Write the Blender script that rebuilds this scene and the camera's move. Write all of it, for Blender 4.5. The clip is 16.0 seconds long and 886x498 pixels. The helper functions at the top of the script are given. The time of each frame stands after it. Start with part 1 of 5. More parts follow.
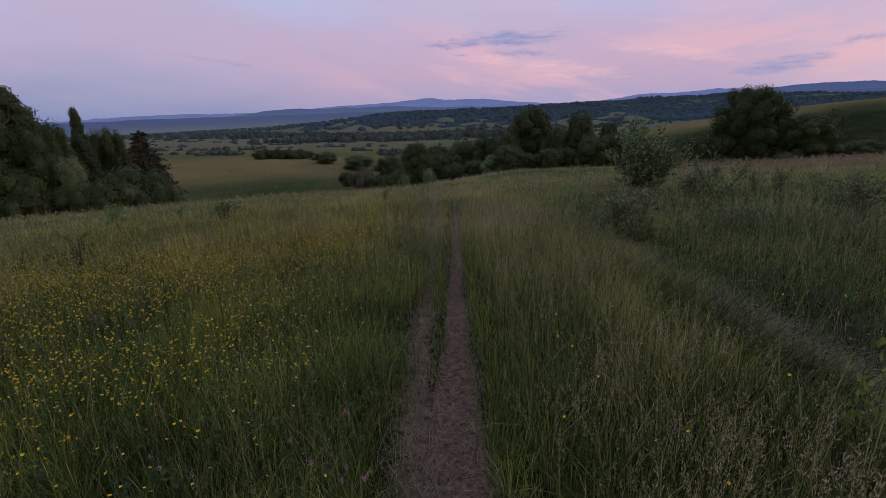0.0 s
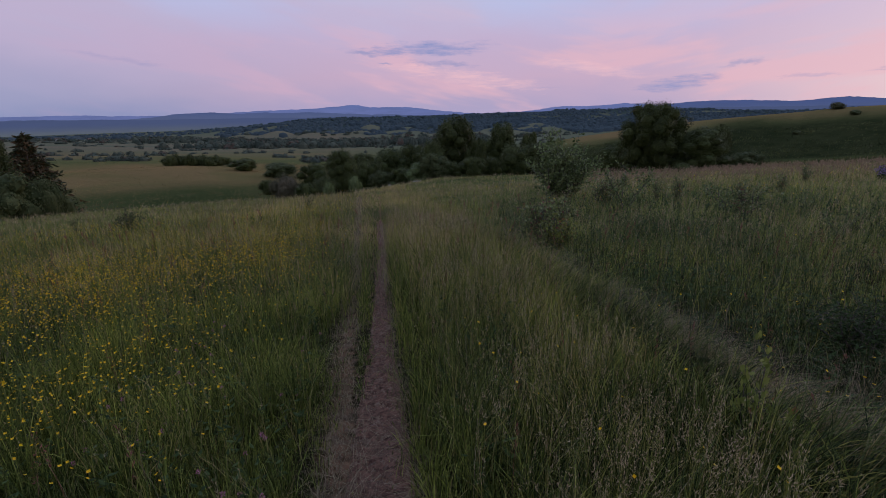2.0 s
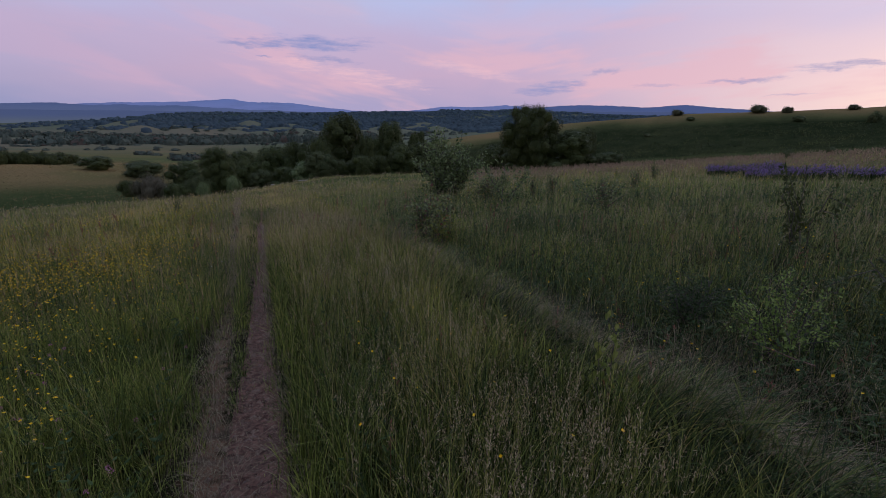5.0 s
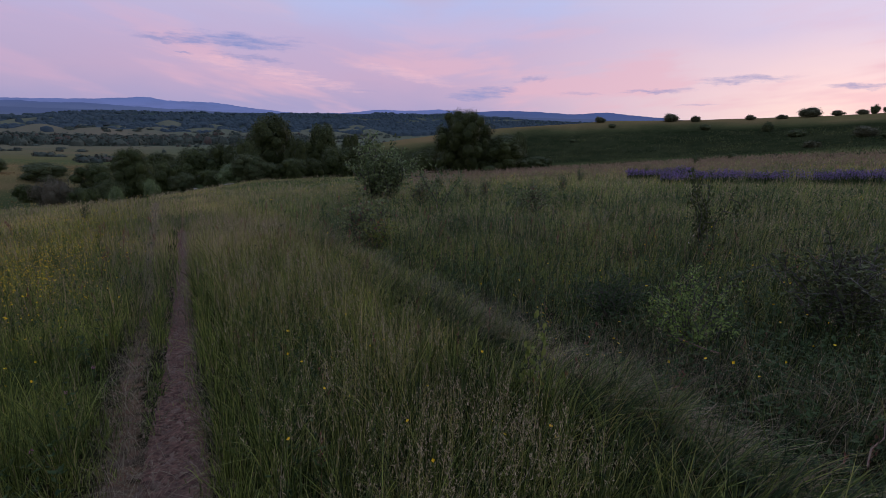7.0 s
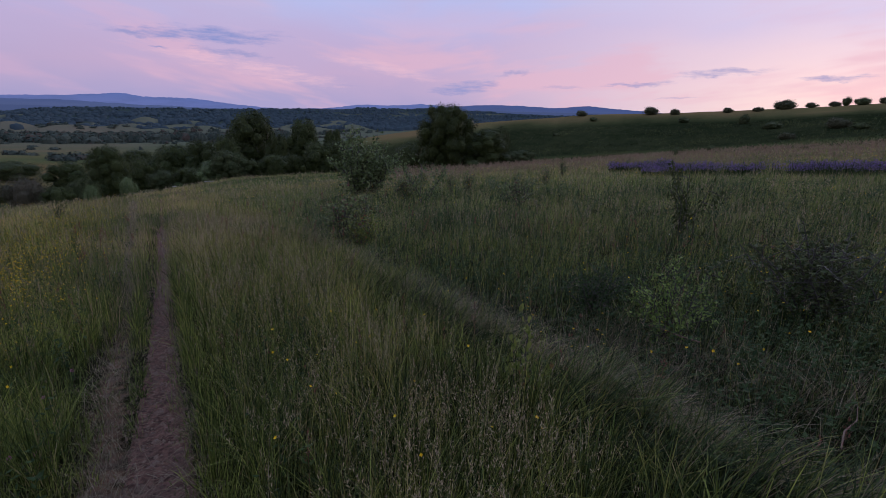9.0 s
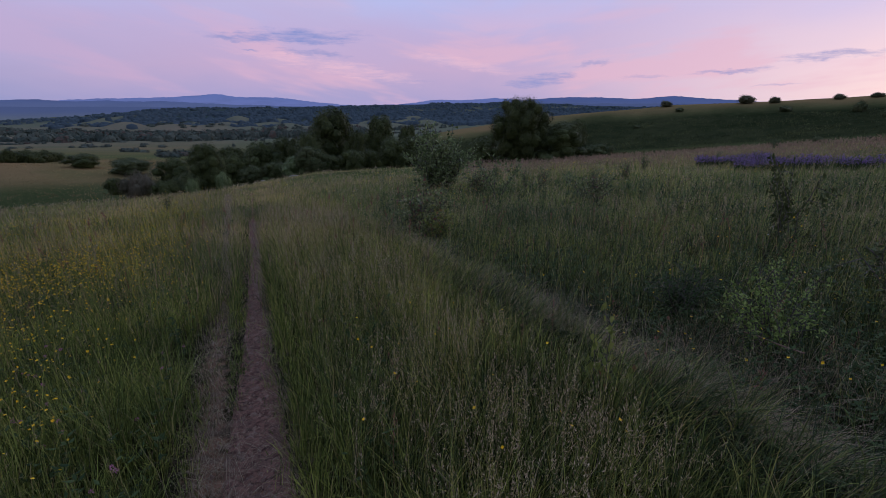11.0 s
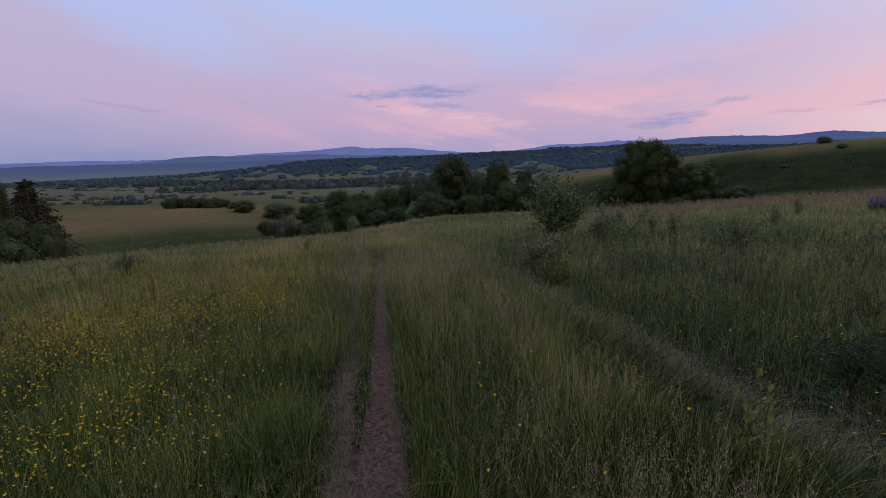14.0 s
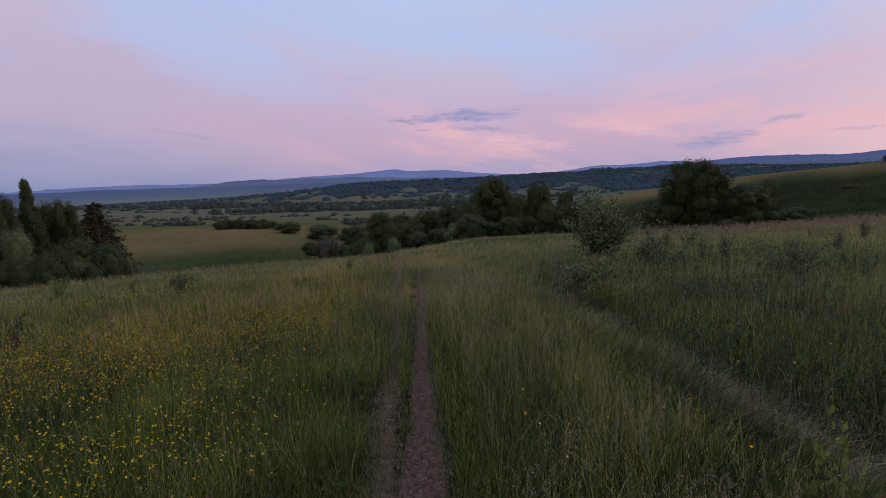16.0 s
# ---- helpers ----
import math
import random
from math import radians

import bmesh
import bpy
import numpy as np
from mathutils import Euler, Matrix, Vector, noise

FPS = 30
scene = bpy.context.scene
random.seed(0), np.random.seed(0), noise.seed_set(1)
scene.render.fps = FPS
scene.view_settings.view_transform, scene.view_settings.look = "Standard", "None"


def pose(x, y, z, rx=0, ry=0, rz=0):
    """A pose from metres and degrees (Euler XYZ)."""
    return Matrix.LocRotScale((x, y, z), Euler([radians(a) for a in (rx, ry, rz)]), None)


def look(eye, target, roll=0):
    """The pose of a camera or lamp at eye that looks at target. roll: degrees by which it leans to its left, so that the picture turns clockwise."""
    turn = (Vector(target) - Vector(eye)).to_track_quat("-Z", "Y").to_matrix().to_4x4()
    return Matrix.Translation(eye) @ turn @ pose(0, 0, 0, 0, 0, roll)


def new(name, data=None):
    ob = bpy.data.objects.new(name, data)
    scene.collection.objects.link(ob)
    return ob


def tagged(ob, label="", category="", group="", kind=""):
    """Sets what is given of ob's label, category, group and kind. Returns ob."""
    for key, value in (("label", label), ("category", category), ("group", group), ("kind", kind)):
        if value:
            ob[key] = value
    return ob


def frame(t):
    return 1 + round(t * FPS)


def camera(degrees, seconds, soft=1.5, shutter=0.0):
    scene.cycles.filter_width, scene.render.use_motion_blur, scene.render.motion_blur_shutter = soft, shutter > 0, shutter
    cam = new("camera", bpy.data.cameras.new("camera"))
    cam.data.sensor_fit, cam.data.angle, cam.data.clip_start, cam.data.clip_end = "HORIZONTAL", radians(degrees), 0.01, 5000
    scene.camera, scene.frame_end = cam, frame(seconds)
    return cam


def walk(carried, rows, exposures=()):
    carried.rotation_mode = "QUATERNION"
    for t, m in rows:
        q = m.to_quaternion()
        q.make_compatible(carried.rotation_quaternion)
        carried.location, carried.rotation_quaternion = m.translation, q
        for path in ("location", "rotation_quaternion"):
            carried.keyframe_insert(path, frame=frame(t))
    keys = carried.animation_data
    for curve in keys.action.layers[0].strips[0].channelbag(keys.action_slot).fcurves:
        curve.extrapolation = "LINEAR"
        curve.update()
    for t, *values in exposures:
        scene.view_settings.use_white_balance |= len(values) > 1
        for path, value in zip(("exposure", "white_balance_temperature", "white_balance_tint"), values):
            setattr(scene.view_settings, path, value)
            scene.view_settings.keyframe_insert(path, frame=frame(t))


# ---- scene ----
cam = camera(86.85, 16.0, 0.8)
EYE = 1.6
# seconds, x, y, z from the first eye, then Euler degrees
ROWS = [
    (0.0, 0.000, 0.000, 0.000, 73.10, 2.00, 0.00),
    (0.5, 0.010, 0.007, 0.006, 72.98, 1.64, -1.18),
    (1.0, 0.010, 0.015, 0.011, 73.14, 0.95, -3.62),
    (1.5, 0.035, 0.016, 0.015, 73.51, 0.71, -6.49),
    (2.0, 0.043, 0.009, 0.017, 73.82, 0.70, -8.76),
    (2.5, 0.059, 0.006, 0.012, 74.01, 0.69, -10.79),
    (3.0, 0.063, -0.010, 0.022, 74.07, 0.61, -13.00),
    (3.5, 0.095, -0.008, 0.016, 73.98, 0.47, -15.24),
    (4.0, 0.118, -0.005, 0.009, 73.78, 0.11, -17.78),
    (6.5, 0.174, -0.017, 0.004, 74.13, -1.64, -27.50),
    (7.0, 0.180, -0.016, 0.009, 74.25, -1.73, -29.67),
    (7.5, 0.186, -0.019, 0.008, 74.01, -1.65, -31.11),
    (8.0, 0.186, -0.017, 0.009, 73.92, -1.58, -31.81),
    (8.2, 0.186, -0.017, 0.009, 73.90, -1.56, -32.00),
    (9.25, 0.175, -0.018, 0.012, 73.55, -1.20, -31.40),
    (10.3, 0.150, -0.019, 0.015, 73.18, -0.58, -27.50),
    (10.5, 0.142, -0.019, 0.016, 73.13, -0.48, -26.29),
    (11.0, 0.110, -0.017, 0.022, 72.92, -0.21, -23.11),
    (11.5, 0.098, -0.014, 0.022, 73.35, 0.06, -19.87),
    (12.0, 0.078, -0.014, 0.028, 74.17, 0.14, -16.82),
    (12.5, 0.062, -0.013, 0.033, 75.06, 0.51, -13.88),
    (13.0, 0.048, -0.013, 0.042, 76.05, 0.77, -12.00),
    (13.5, 0.043, -0.014, 0.046, 77.25, 1.15, -10.53),
    (14.0, 0.035, -0.019, 0.052, 78.39, 1.60, -9.20),
    (14.5, 0.026, -0.020, 0.056, 79.26, 1.71, -7.68),
    (15.0, 0.019, -0.020, 0.060, 79.89, 1.84, -6.19),
    (15.5, 0.013, -0.017, 0.061, 80.62, 1.95, -5.20),
    (16.0, 0.007, -0.013, 0.064, 81.17, 2.01, -4.38),
]
# the clip's camera cools its picture a little on the way
TINTS = [(0.0, 0.0, 6550, 10), (4.0, 0.0, 6400, 10), (7.0, 0.0, 6200, 12), (10.5, 0.0, 5950, 14), (13.0, 0.0, 6080, 13), (14.5, 0.0, 6520, 12), (16.0, 0.0, 6700, 11)]
walk(cam, [(t, pose(x, y, EYE + z, rx, ry, rz)) for t, x, y, z, rx, ry, rz in ROWS], TINTS)

# ---------------------------------------------------------------- node helpers


class Net:
    """Small helper to wire shader nodes."""

    def __init__(self, tree):
        self.tree = tree
        tree.nodes.clear()

    def node(self, kind, **inputs):
        n = self.tree.nodes.new(kind)
        for key, value in inputs.items():
            sock = n.inputs[int(key[1:])] if key[0] == "i" and key[1:].isdigit() else n.inputs[key.replace("_", " ")]
            self.put(sock, value)
        return n

    def put(self, sock, value):
        if isinstance(value, bpy.types.NodeSocket):
            self.tree.links.new(value, sock)
        elif isinstance(value, (tuple, list)) and len(value) == 3 and sock.type == "RGBA":
            sock.default_value = (*value, 1)
        else:
            sock.default_value = value

    def math(self, op, a, b=0.0, c=0.0, clamp=False):
        n = self.tree.nodes.new("ShaderNodeMath")
        n.operation, n.use_clamp = op, clamp
        for s, v in zip(n.inputs, (a, b, c)):
            self.put(s, v)
        return n.outputs[0]

    def step(self, v, lo, hi):
        n = self.tree.nodes.new("ShaderNodeMapRange")
        n.interpolation_type = "SMOOTHSTEP"
        for k, x in zip((0, 1, 2, 3, 4), (v, lo, hi, 0.0, 1.0)):
            self.put(n.inputs[k], x)
        return n.outputs[0]

    def mix(self, f, a, b, blend="MIX"):
        n = self.tree.nodes.new("ShaderNodeMix")
        n.data_type, n.blend_type = "RGBA", blend
        self.put(n.inputs[0], f), self.put(n.inputs[6], a), self.put(n.inputs[7], b)
        return n.outputs[2]

    def ramp(self, f, stops):
        n = self.tree.nodes.new("ShaderNodeValToRGB")
        e = n.color_ramp.elements
        while len(e) < len(stops):
            e.new(0.5)
        for el, (p, c) in zip(e, stops):
            el.position, el.color = p, (*c, 1)
        self.put(n.inputs[0], f)
        return n.outputs[0]

    def noise(self, vec, scale, detail=3.0, rough=0.55, out=0):
        n = self.node("ShaderNodeTexNoise", Scale=scale, Detail=detail, Roughness=rough)
        if vec is not None:
            self.put(n.inputs["Vector"], vec)
        return n.outputs[out]

    def xyz(self, x, y, z=0.0):
        n = self.tree.nodes.new("ShaderNodeCombineXYZ")
        for s, v in zip(n.inputs, (x, y, z)):
            self.put(s, v)
        return n.outputs[0]


# ---------------------------------------------------------------- sky: dusk with a thin lit cloud deck
SKY = 1.05
SUN_AZ, SUN_EL = 78.0, 2.0
world = bpy.data.worlds.new("dusk_sky")
scene.world = world
world.use_nodes = True
w = Net(world.node_tree)
tc = w.node("ShaderNodeTexCoord").outputs["Generated"]
sp = w.node("ShaderNodeSeparateXYZ", i0=tc)
DEG = 57.29578
az = w.math("MULTIPLY", w.math("ARCTAN2", sp.outputs[0], sp.outputs[1]), DEG)
el = w.math("MULTIPLY", w.math("ARCSINE", sp.outputs[2]), DEG)
wob = w.noise(w.xyz(w.math("MULTIPLY", az, 0.035), w.math("MULTIPLY", el, 0.10)), 1.0, 4.0)
elw = w.math("ADD", el, w.math("MULTIPLY", w.math("SUBTRACT", wob, 0.5), 9.0))
e60 = w.math("DIVIDE", elw, 60.0, clamp=True)
left = w.ramp(e60, [(0.0, (.24, .29, .50)), (0.05, (.34, .35, .55)), (0.12, (.49, .42, .61)), (0.25, (.54, .48, .67)), (0.42, (.52, .55, .76)), (1.0, (.38, .48, .75))])
mid = w.ramp(e60, [(0.0, (.42, .37, .57)), (0.05, (.57, .41, .57)), (0.13, (.55, .44, .63)), (0.22, (.53, .52, .73)), (0.34, (.47, .60, .90)), (1.0, (.38, .50, .78))])
right = w.ramp(e60, [(0.0, (1.04, .77, .68)), (0.06, (.99, .72, .70)), (0.15, (.76, .62, .75)), (0.30, (.66, .68, .90)), (0.5, (.48, .60, .88)), (1.0, (.38, .50, .78))])
back = (.30, .34, .50)
col = w.mix(w.step(az, -36.0, 4.0), left, mid)
col = w.mix(w.step(az, 26.0, 78.0), col, right)
col = w.mix(w.step(w.math("ABSOLUTE", w.math("SUBTRACT", az, 20.0)), 95.0, 175.0), col, back)
# long rosy streaks
tilted = w.math("ADD", el, w.math("SUBTRACT", w.math("MULTIPLY", w.math("MINIMUM", az, 27.0), 0.2), w.math("MULTIPLY", w.math("MAXIMUM", w.math("SUBTRACT", az, 27.0), 0.0), 0.12)))
st = w.noise(w.xyz(w.math("MULTIPLY", az, 0.045), w.math("MULTIPLY", tilted, 0.22)), 1.0, 4.0, 0.55)
rose = w.math("MULTIPLY", w.step(st, 0.47, 0.60), w.math("SUBTRACT", 1.0, w.step(el, 5.0, 13.0)))
col = w.mix(w.math("MULTIPLY", rose, w.math("ADD", 0.20, w.math("MULTIPLY", w.step(az, -28.0, 8.0), 0.44))), col, w.mix(w.step(az, -30.0, 15.0), (.60, .40, .57), (.80, .48, .56)))
blue = w.noise(w.xyz(w.math("MULTIPLY", az, 0.03), w.math("MULTIPLY", tilted, 0.11), 4.0), 1.0, 4.0, 0.55)
col = w.mix(w.math("MULTIPLY", w.math("MULTIPLY", w.step(blue, 0.46, 0.62), w.step(el, 6.0, 15.0)), 0.62), col, (.43, .56, .90))


warp = w.math("ADD", el, w.math("MULTIPLY", w.math("SUBTRACT", w.noise(w.xyz(w.math("MULTIPLY", az, 0.28), w.math("MULTIPLY", el, 0.5), 7.0), 1.0, 4.0, 0.6), 0.5), 1.8))


def cloud(col, a0, e0, da, de, slope=0.0, amount=0.95, tint=(.29, .30, .54)):
    """A thin grey-violet cloud streak round azimuth a0, elevation e0 (degrees)."""
    u = w.math("DIVIDE", w.math("SUBTRACT", az, a0), da)
    lift = w.math("SUBTRACT", w.math("SUBTRACT", warp, e0), w.math("MULTIPLY", w.math("SUBTRACT", az, a0), slope))
    v = w.math("DIVIDE", lift, de)
    rr = w.math("ADD", w.math("MULTIPLY", u, u), w.math("MULTIPLY", v, v))
    n = w.noise(w.xyz(w.math("MULTIPLY", az, 0.30), w.math("MULTIPLY", el, 2.2), a0), 1.0, 6.0, 0.72)
    m = w.math("SUBTRACT", w.math("SUBTRACT", 1.45, rr), w.math("MULTIPLY", n, 1.75))
    return w.mix(w.math("MULTIPLY", w.step(m, 0.0, 0.95), amount), col, tint)


for c in [(10.9, 4.0, 15.0, 1.3, -0.15, 0.6, (.92, .56, .60)), (25.0, 4.6, 10.0, 1.0, -0.15, 0.5, (.92, .56, .60)), (6.6, 6.9, 13.0, 1.2, 0.02, 1.0, (.25, .29, .56)), (0.0, 6.6, 3.0, 0.45, -0.05), (8.5, 5.4, 6.0, 0.6, -0.05), (2.2, 5.6, 1.6, 0.22, -0.1), (-24.0, 5.4, 6.0, 0.45, -0.10, 0.45),
          (34.4, 2.7, 6.5, 1.0, 0.10, 1.0, (.27, .30, .56)), (40.0, 4.4, 3.5, 0.4, 0.10, 0.7), (53.0, 3.4, 6.0, 0.40, 0.04), (61.0, 4.4, 6.5, 0.6, 0.05), (57.0, 2.0, 3.5, 0.25, 0.02, 0.5),
          (70.0, 3.8, 4.0, 0.45, 0.03), (45.0, 2.8, 4.0, 0.3, 0.02, 0.4), (82.0, 5.0, 8.0, 0.7, 0.03), (20.0, 2.6, 3.0, 0.25, 0.0, 0.3)]:
    col = cloud(col, *c)
air = w.node("ShaderNodeTexSky")
air.sky_type, air.sun_disc = "NISHITA", False
air.sun_elevation, air.sun_rotation, air.altitude = radians(SUN_EL), radians(SUN_AZ), 400
clear = w.node("ShaderNodeBackground", Color=air.outputs[0], Strength=0.08)
deck = w.node("ShaderNodeBackground", Color=col, Strength=SKY)
both = w.node("ShaderNodeMixShader", Fac=0.93)
w.put(both.inputs[1], clear.outputs[0]), w.put(both.inputs[2], deck.outputs[0])
w.put(w.node("ShaderNodeOutputWorld").inputs[0], both.outputs[0])

glow = bpy.data.lights.new("low_sun", "SUN")
glow.energy, glow.angle, glow.color = 0.35, radians(40), (1.0, 0.72, 0.66)
sun = new("low_sun", glow)
a, e = radians(SUN_AZ), radians(14)
sun.matrix_world = look((0, 0, 60), Vector((0, 0, 60)) - Vector((math.sin(a) * math.cos(e), math.cos(a) * math.cos(e), math.sin(e))))

# ---------------------------------------------------------------- materials


def material(name, build):
    m = bpy.data.materials.new(name)
    m.use_nodes = True
    n = Net(m.node_tree)
    surface = build(n)
    n.put(n.node("ShaderNodeOutputMaterial").inputs[0], surface)
    return m


def leafy(name, dark, light, trans=0.3, rough=0.6, patch=0.0, other=None, share=0.0, gloss=0.2, crisp=1.0):
    """Thin leaves or blades: each one a little different, patches over the ground, some light through."""

    def build(n):
        geo = n.node("ShaderNodeNewGeometry")
        rnd = geo.outputs["Random Per Island"]
        c = n.mix(n.math("POWER", rnd, crisp), dark, light)
        if other:
            c = n.mix(n.math("GREATER_THAN", n.math("FRACT", n.math("MULTIPLY", rnd, 37.0)), 1.0 - share), c, other)
        if patch:
            big = n.noise(geo.outputs["Position"], patch, 3.0)
            c = n.mix(1.0, c, n.ramp(big, [(0.36, (.56, .64, .62)), (0.64, (1.56, 1.42, 1.22))]), "MULTIPLY")
        p = n.node("ShaderNodeBsdfPrincipled", Base_Color=c, Roughness=rough)
        p.inputs["Specular IOR Level"].default_value = gloss
        t = n.node("ShaderNodeBsdfTranslucent", Color=c)
        s = n.node("ShaderNodeMixShader", Fac=trans)
        n.put(s.inputs[1], p.outputs[0]), n.put(s.inputs[2], t.outputs[0])
        return s.outputs[0]

    return material(name, build)


def solid(name, c1, c2, scale=8.0, rough=0.8, bump=0.3):
    def build(n):
        pos = n.node("ShaderNodeTexCoord").outputs["Object"]
        big, fine = n.noise(pos, scale, 5.0), n.noise(pos, scale * 7, 4.0)
        c = n.mix(n.step(n.math("ADD", n.math("MULTIPLY", big, 0.6), n.math("MULTIPLY", fine, 0.4)), 0.35, 0.65), c1, c2)
        b = n.node("ShaderNodeBump", Strength=bump, Distance=0.02, Height=fine)
        return n.node("ShaderNodeBsdfPrincipled", Base_Color=c, Roughness=rough, Normal=b.outputs[0]).outputs[0]

    return material(name, build)


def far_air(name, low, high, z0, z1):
    """Distance backdrop: ranges so far off that only the air before them is seen; blue haze painted as emission."""

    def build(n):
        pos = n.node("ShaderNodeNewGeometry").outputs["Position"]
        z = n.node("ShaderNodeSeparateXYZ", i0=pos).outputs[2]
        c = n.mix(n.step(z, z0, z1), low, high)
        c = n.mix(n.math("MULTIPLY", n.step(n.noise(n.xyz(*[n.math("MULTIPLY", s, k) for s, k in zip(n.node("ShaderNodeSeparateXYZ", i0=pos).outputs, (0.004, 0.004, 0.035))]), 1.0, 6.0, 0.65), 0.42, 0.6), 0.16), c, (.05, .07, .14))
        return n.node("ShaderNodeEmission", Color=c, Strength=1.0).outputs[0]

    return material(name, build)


def ground_build(n):
    geo = n.node("ShaderNodeNewGeometry")
    pos = geo.outputs["Position"]
    zone = n.node("ShaderNodeAttribute")
    zone.attribute_name = "zone"
    zz = n.node("ShaderNodeSeparateColor", i0=zone.outputs["Color"])
    dirt, straw, wood = zz.outputs[0], zz.outputs[1], zz.outputs[2]
    cover = n.node("ShaderNodeAttribute")
    cover.attribute_name = "cover"
    cc = n.node("ShaderNodeSeparateColor", i0=cover.outputs["Color"])
    lush, thatch, air_haze = cc.outputs[0], cc.outputs[1], cc.outputs[2]
    fine, mid_n, big = n.noise(pos, 14.0, 6.0, 0.65), n.noise(pos, 1.3, 5.0), n.noise(pos, 0.05, 5.0, 0.6)
    turf = n.mix(fine, (.040, .062, .020), (.095, .125, .044))
    turf = n.mix(n.step(mid_n, 0.4, 0.65), turf, (.11, .125, .046))
    turf = n.mix(n.math("MULTIPLY", n.step(big, 0.45, 0.62), 0.5), turf, (.14, .14, .06))
    hay = n.mix(fine, (.185, .118, .050), (.28, .182, .090))
    hay = n.mix(n.math("MULTIPLY", n.step(big, 0.42, 0.6), 0.6), hay, (.135, .12, .045))
    c = n.mix(straw, turf, hay)
    deep = n.mix(n.step(n.math("ADD", n.math("MULTIPLY", n.noise(pos, 0.30, 6.0, 0.75), 0.6), n.math("MULTIPLY", n.noise(pos, 0.045, 4.0), 0.4)), 0.40, 0.62), (.020, .027, .011), (.042, .047, .020))
    c = n.mix(lush, c, deep)
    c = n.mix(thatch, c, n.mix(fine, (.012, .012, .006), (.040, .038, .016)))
    # distance haze mixed into the ground colour, paler and greyer
    c = n.mix(n.math("MULTIPLY", air_haze, 0.6), c, n.mix(big, (.108, .122, .100), (.200, .182, .140)))
    # forest ground: bluish distance haze is part of this colour
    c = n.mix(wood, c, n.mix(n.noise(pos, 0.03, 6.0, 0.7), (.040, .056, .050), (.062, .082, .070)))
    clod = n.noise(pos, 38.0, 6.0, 0.7)
    soil = n.mix(clod, (.14, .074, .047), (.33, .185, .115))
    soil = n.mix(n.math("MULTIPLY", n.step(n.noise(pos, 5.0, 4.0), 0.5, 0.62), 0.5), soil, (.105, .092, .075))
    c = n.mix(n.step(n.math("ADD", dirt, n.math("MULTIPLY", n.math("SUBTRACT", n.noise(pos, 11.0, 5.0, 0.65), 0.5), 1.3)), 0.2, 0.65), c, soil)
    tread = n.noise(n.xyz(*[n.math("MULTIPLY", s, k) for s, k in zip(n.node("ShaderNodeSeparateXYZ", i0=pos).outputs, (9.0, 26.0, 9.0))]), 1.0, 4.0, 0.6)
    hgt = n.math("ADD", n.math("MULTIPLY", tread, 0.6), n.math("MULTIPLY", clod, 0.4))
    rough = n.node("ShaderNodeBump", Strength=0.7, Distance=0.6, Height=n.noise(pos, 0.8, 6.0, 0.65))
    b = n.node("ShaderNodeBump", Strength=0.9, Distance=0.035, Height=hgt, Normal=rough.outputs[0])
    p = n.node("ShaderNodeBsdfPrincipled", Base_Color=c, Roughness=0.95, Normal=b.outputs[0])
    p.inputs["Specular IOR Level"].default_value = 0.0
    return p.outputs[0]


GROUND = material("meadow_ground", ground_build)
GRASS = leafy("grass_green", (.036, .057, .010), (.345, .385, .095), 0.35, 0.55, 0.8, (.32, .26, .12), 0.05, crisp=1.9)
OLIVE = leafy("grass_olive", (.064, .078, .016), (.400, .388, .118), 0.35, 0.55, 1.1, (.40, .31, .15), 0.09, crisp=1.8)
# farther grass: brightening and lower contrast put into colour, plus pinkish seed heads
BRIGHT_FAR = leafy("grass_far", (.148, .158, .044), (.370, .342, .126), 0.35, 0.6, 0.35, (.41, .285, .190), 0.30, crisp=1.2)
MOIST = leafy("grass_moist", (.076, .108, .032), (.285, .325, .115), 0.3, 0.55, 0.45, (.32, .25, .15), 0.10, crisp=1.4)
LUSH = leafy("grass_bluegreen", (.014, .028, .009), (.160, .205, .072), 0.28, 0.5, 0.9, (.26, .22, .14), 0.04, crisp=2.1)
STRAW = leafy("grass_dry", (.150, .105, .066), (.440, .345, .215), 0.25, 0.7, crisp=1.4)
SEED = leafy("seed_heads", (.21, .155, .085), (.54, .425, .260), 0.35, 0.7)
CHAFF = leafy("straw_mat", (.24, .165, .096), (.58, .435, .275), 0.2, 0.75, crisp=1.2)
CLOVER = leafy("clover_pink", (.36, .12, .20), (.48, .22, .30), 0.2, 0.7)
DRYSHRUB = leafy("dry_shrub", (.085, .078, .042), (.170, .132, .082), 0.2, 0.6)
RUST = leafy("sorrel_rust", (.17, .07, .045), (.27, .125, .09), 0.3, 0.7)
YELLOW = leafy("petal_yellow", (.81, .46, .012), (.92, .60, .020), 0.3, 0.5)
WHITE = leafy("petal_white", (.62, .60, .56), (.75, .73, .70), 0.3, 0.5)
VIOLET = leafy("lupin_violet", (.17, .095, .25), (.36, .235, .47), 0.25, 0.6, 0.0, (.08, .10, .04), 0.35)
HERB = leafy("herb_leaf", (.024, .042, .014), (.078, .112, .038), 0.3, 0.6, gloss=0.08)
WILLOW = leafy("willow_leaf", (.070, .098, .030), (.225, .262, .105), 0.2, 0.45)
ALDER = leafy("alder_leaf", (.042, .053, .016), (.096, .108, .034), 0.12, 0.5, gloss=0.1)
OAKY = leafy("broad_leaf", (.034, .043, .013), (.084, .092, .027), 0.12, 0.5, gloss=0.1)
GREYB = leafy("shrub_leaf", (.052, .066, .024), (.108, .118, .046), 0.15, 0.55, gloss=0.1)
MIXED = leafy("mixed_leaf", (.065, .085, .028), (.27, .290, .115), 0.25, 0.5, 0.0, (.20, .10, .07), 0.08)
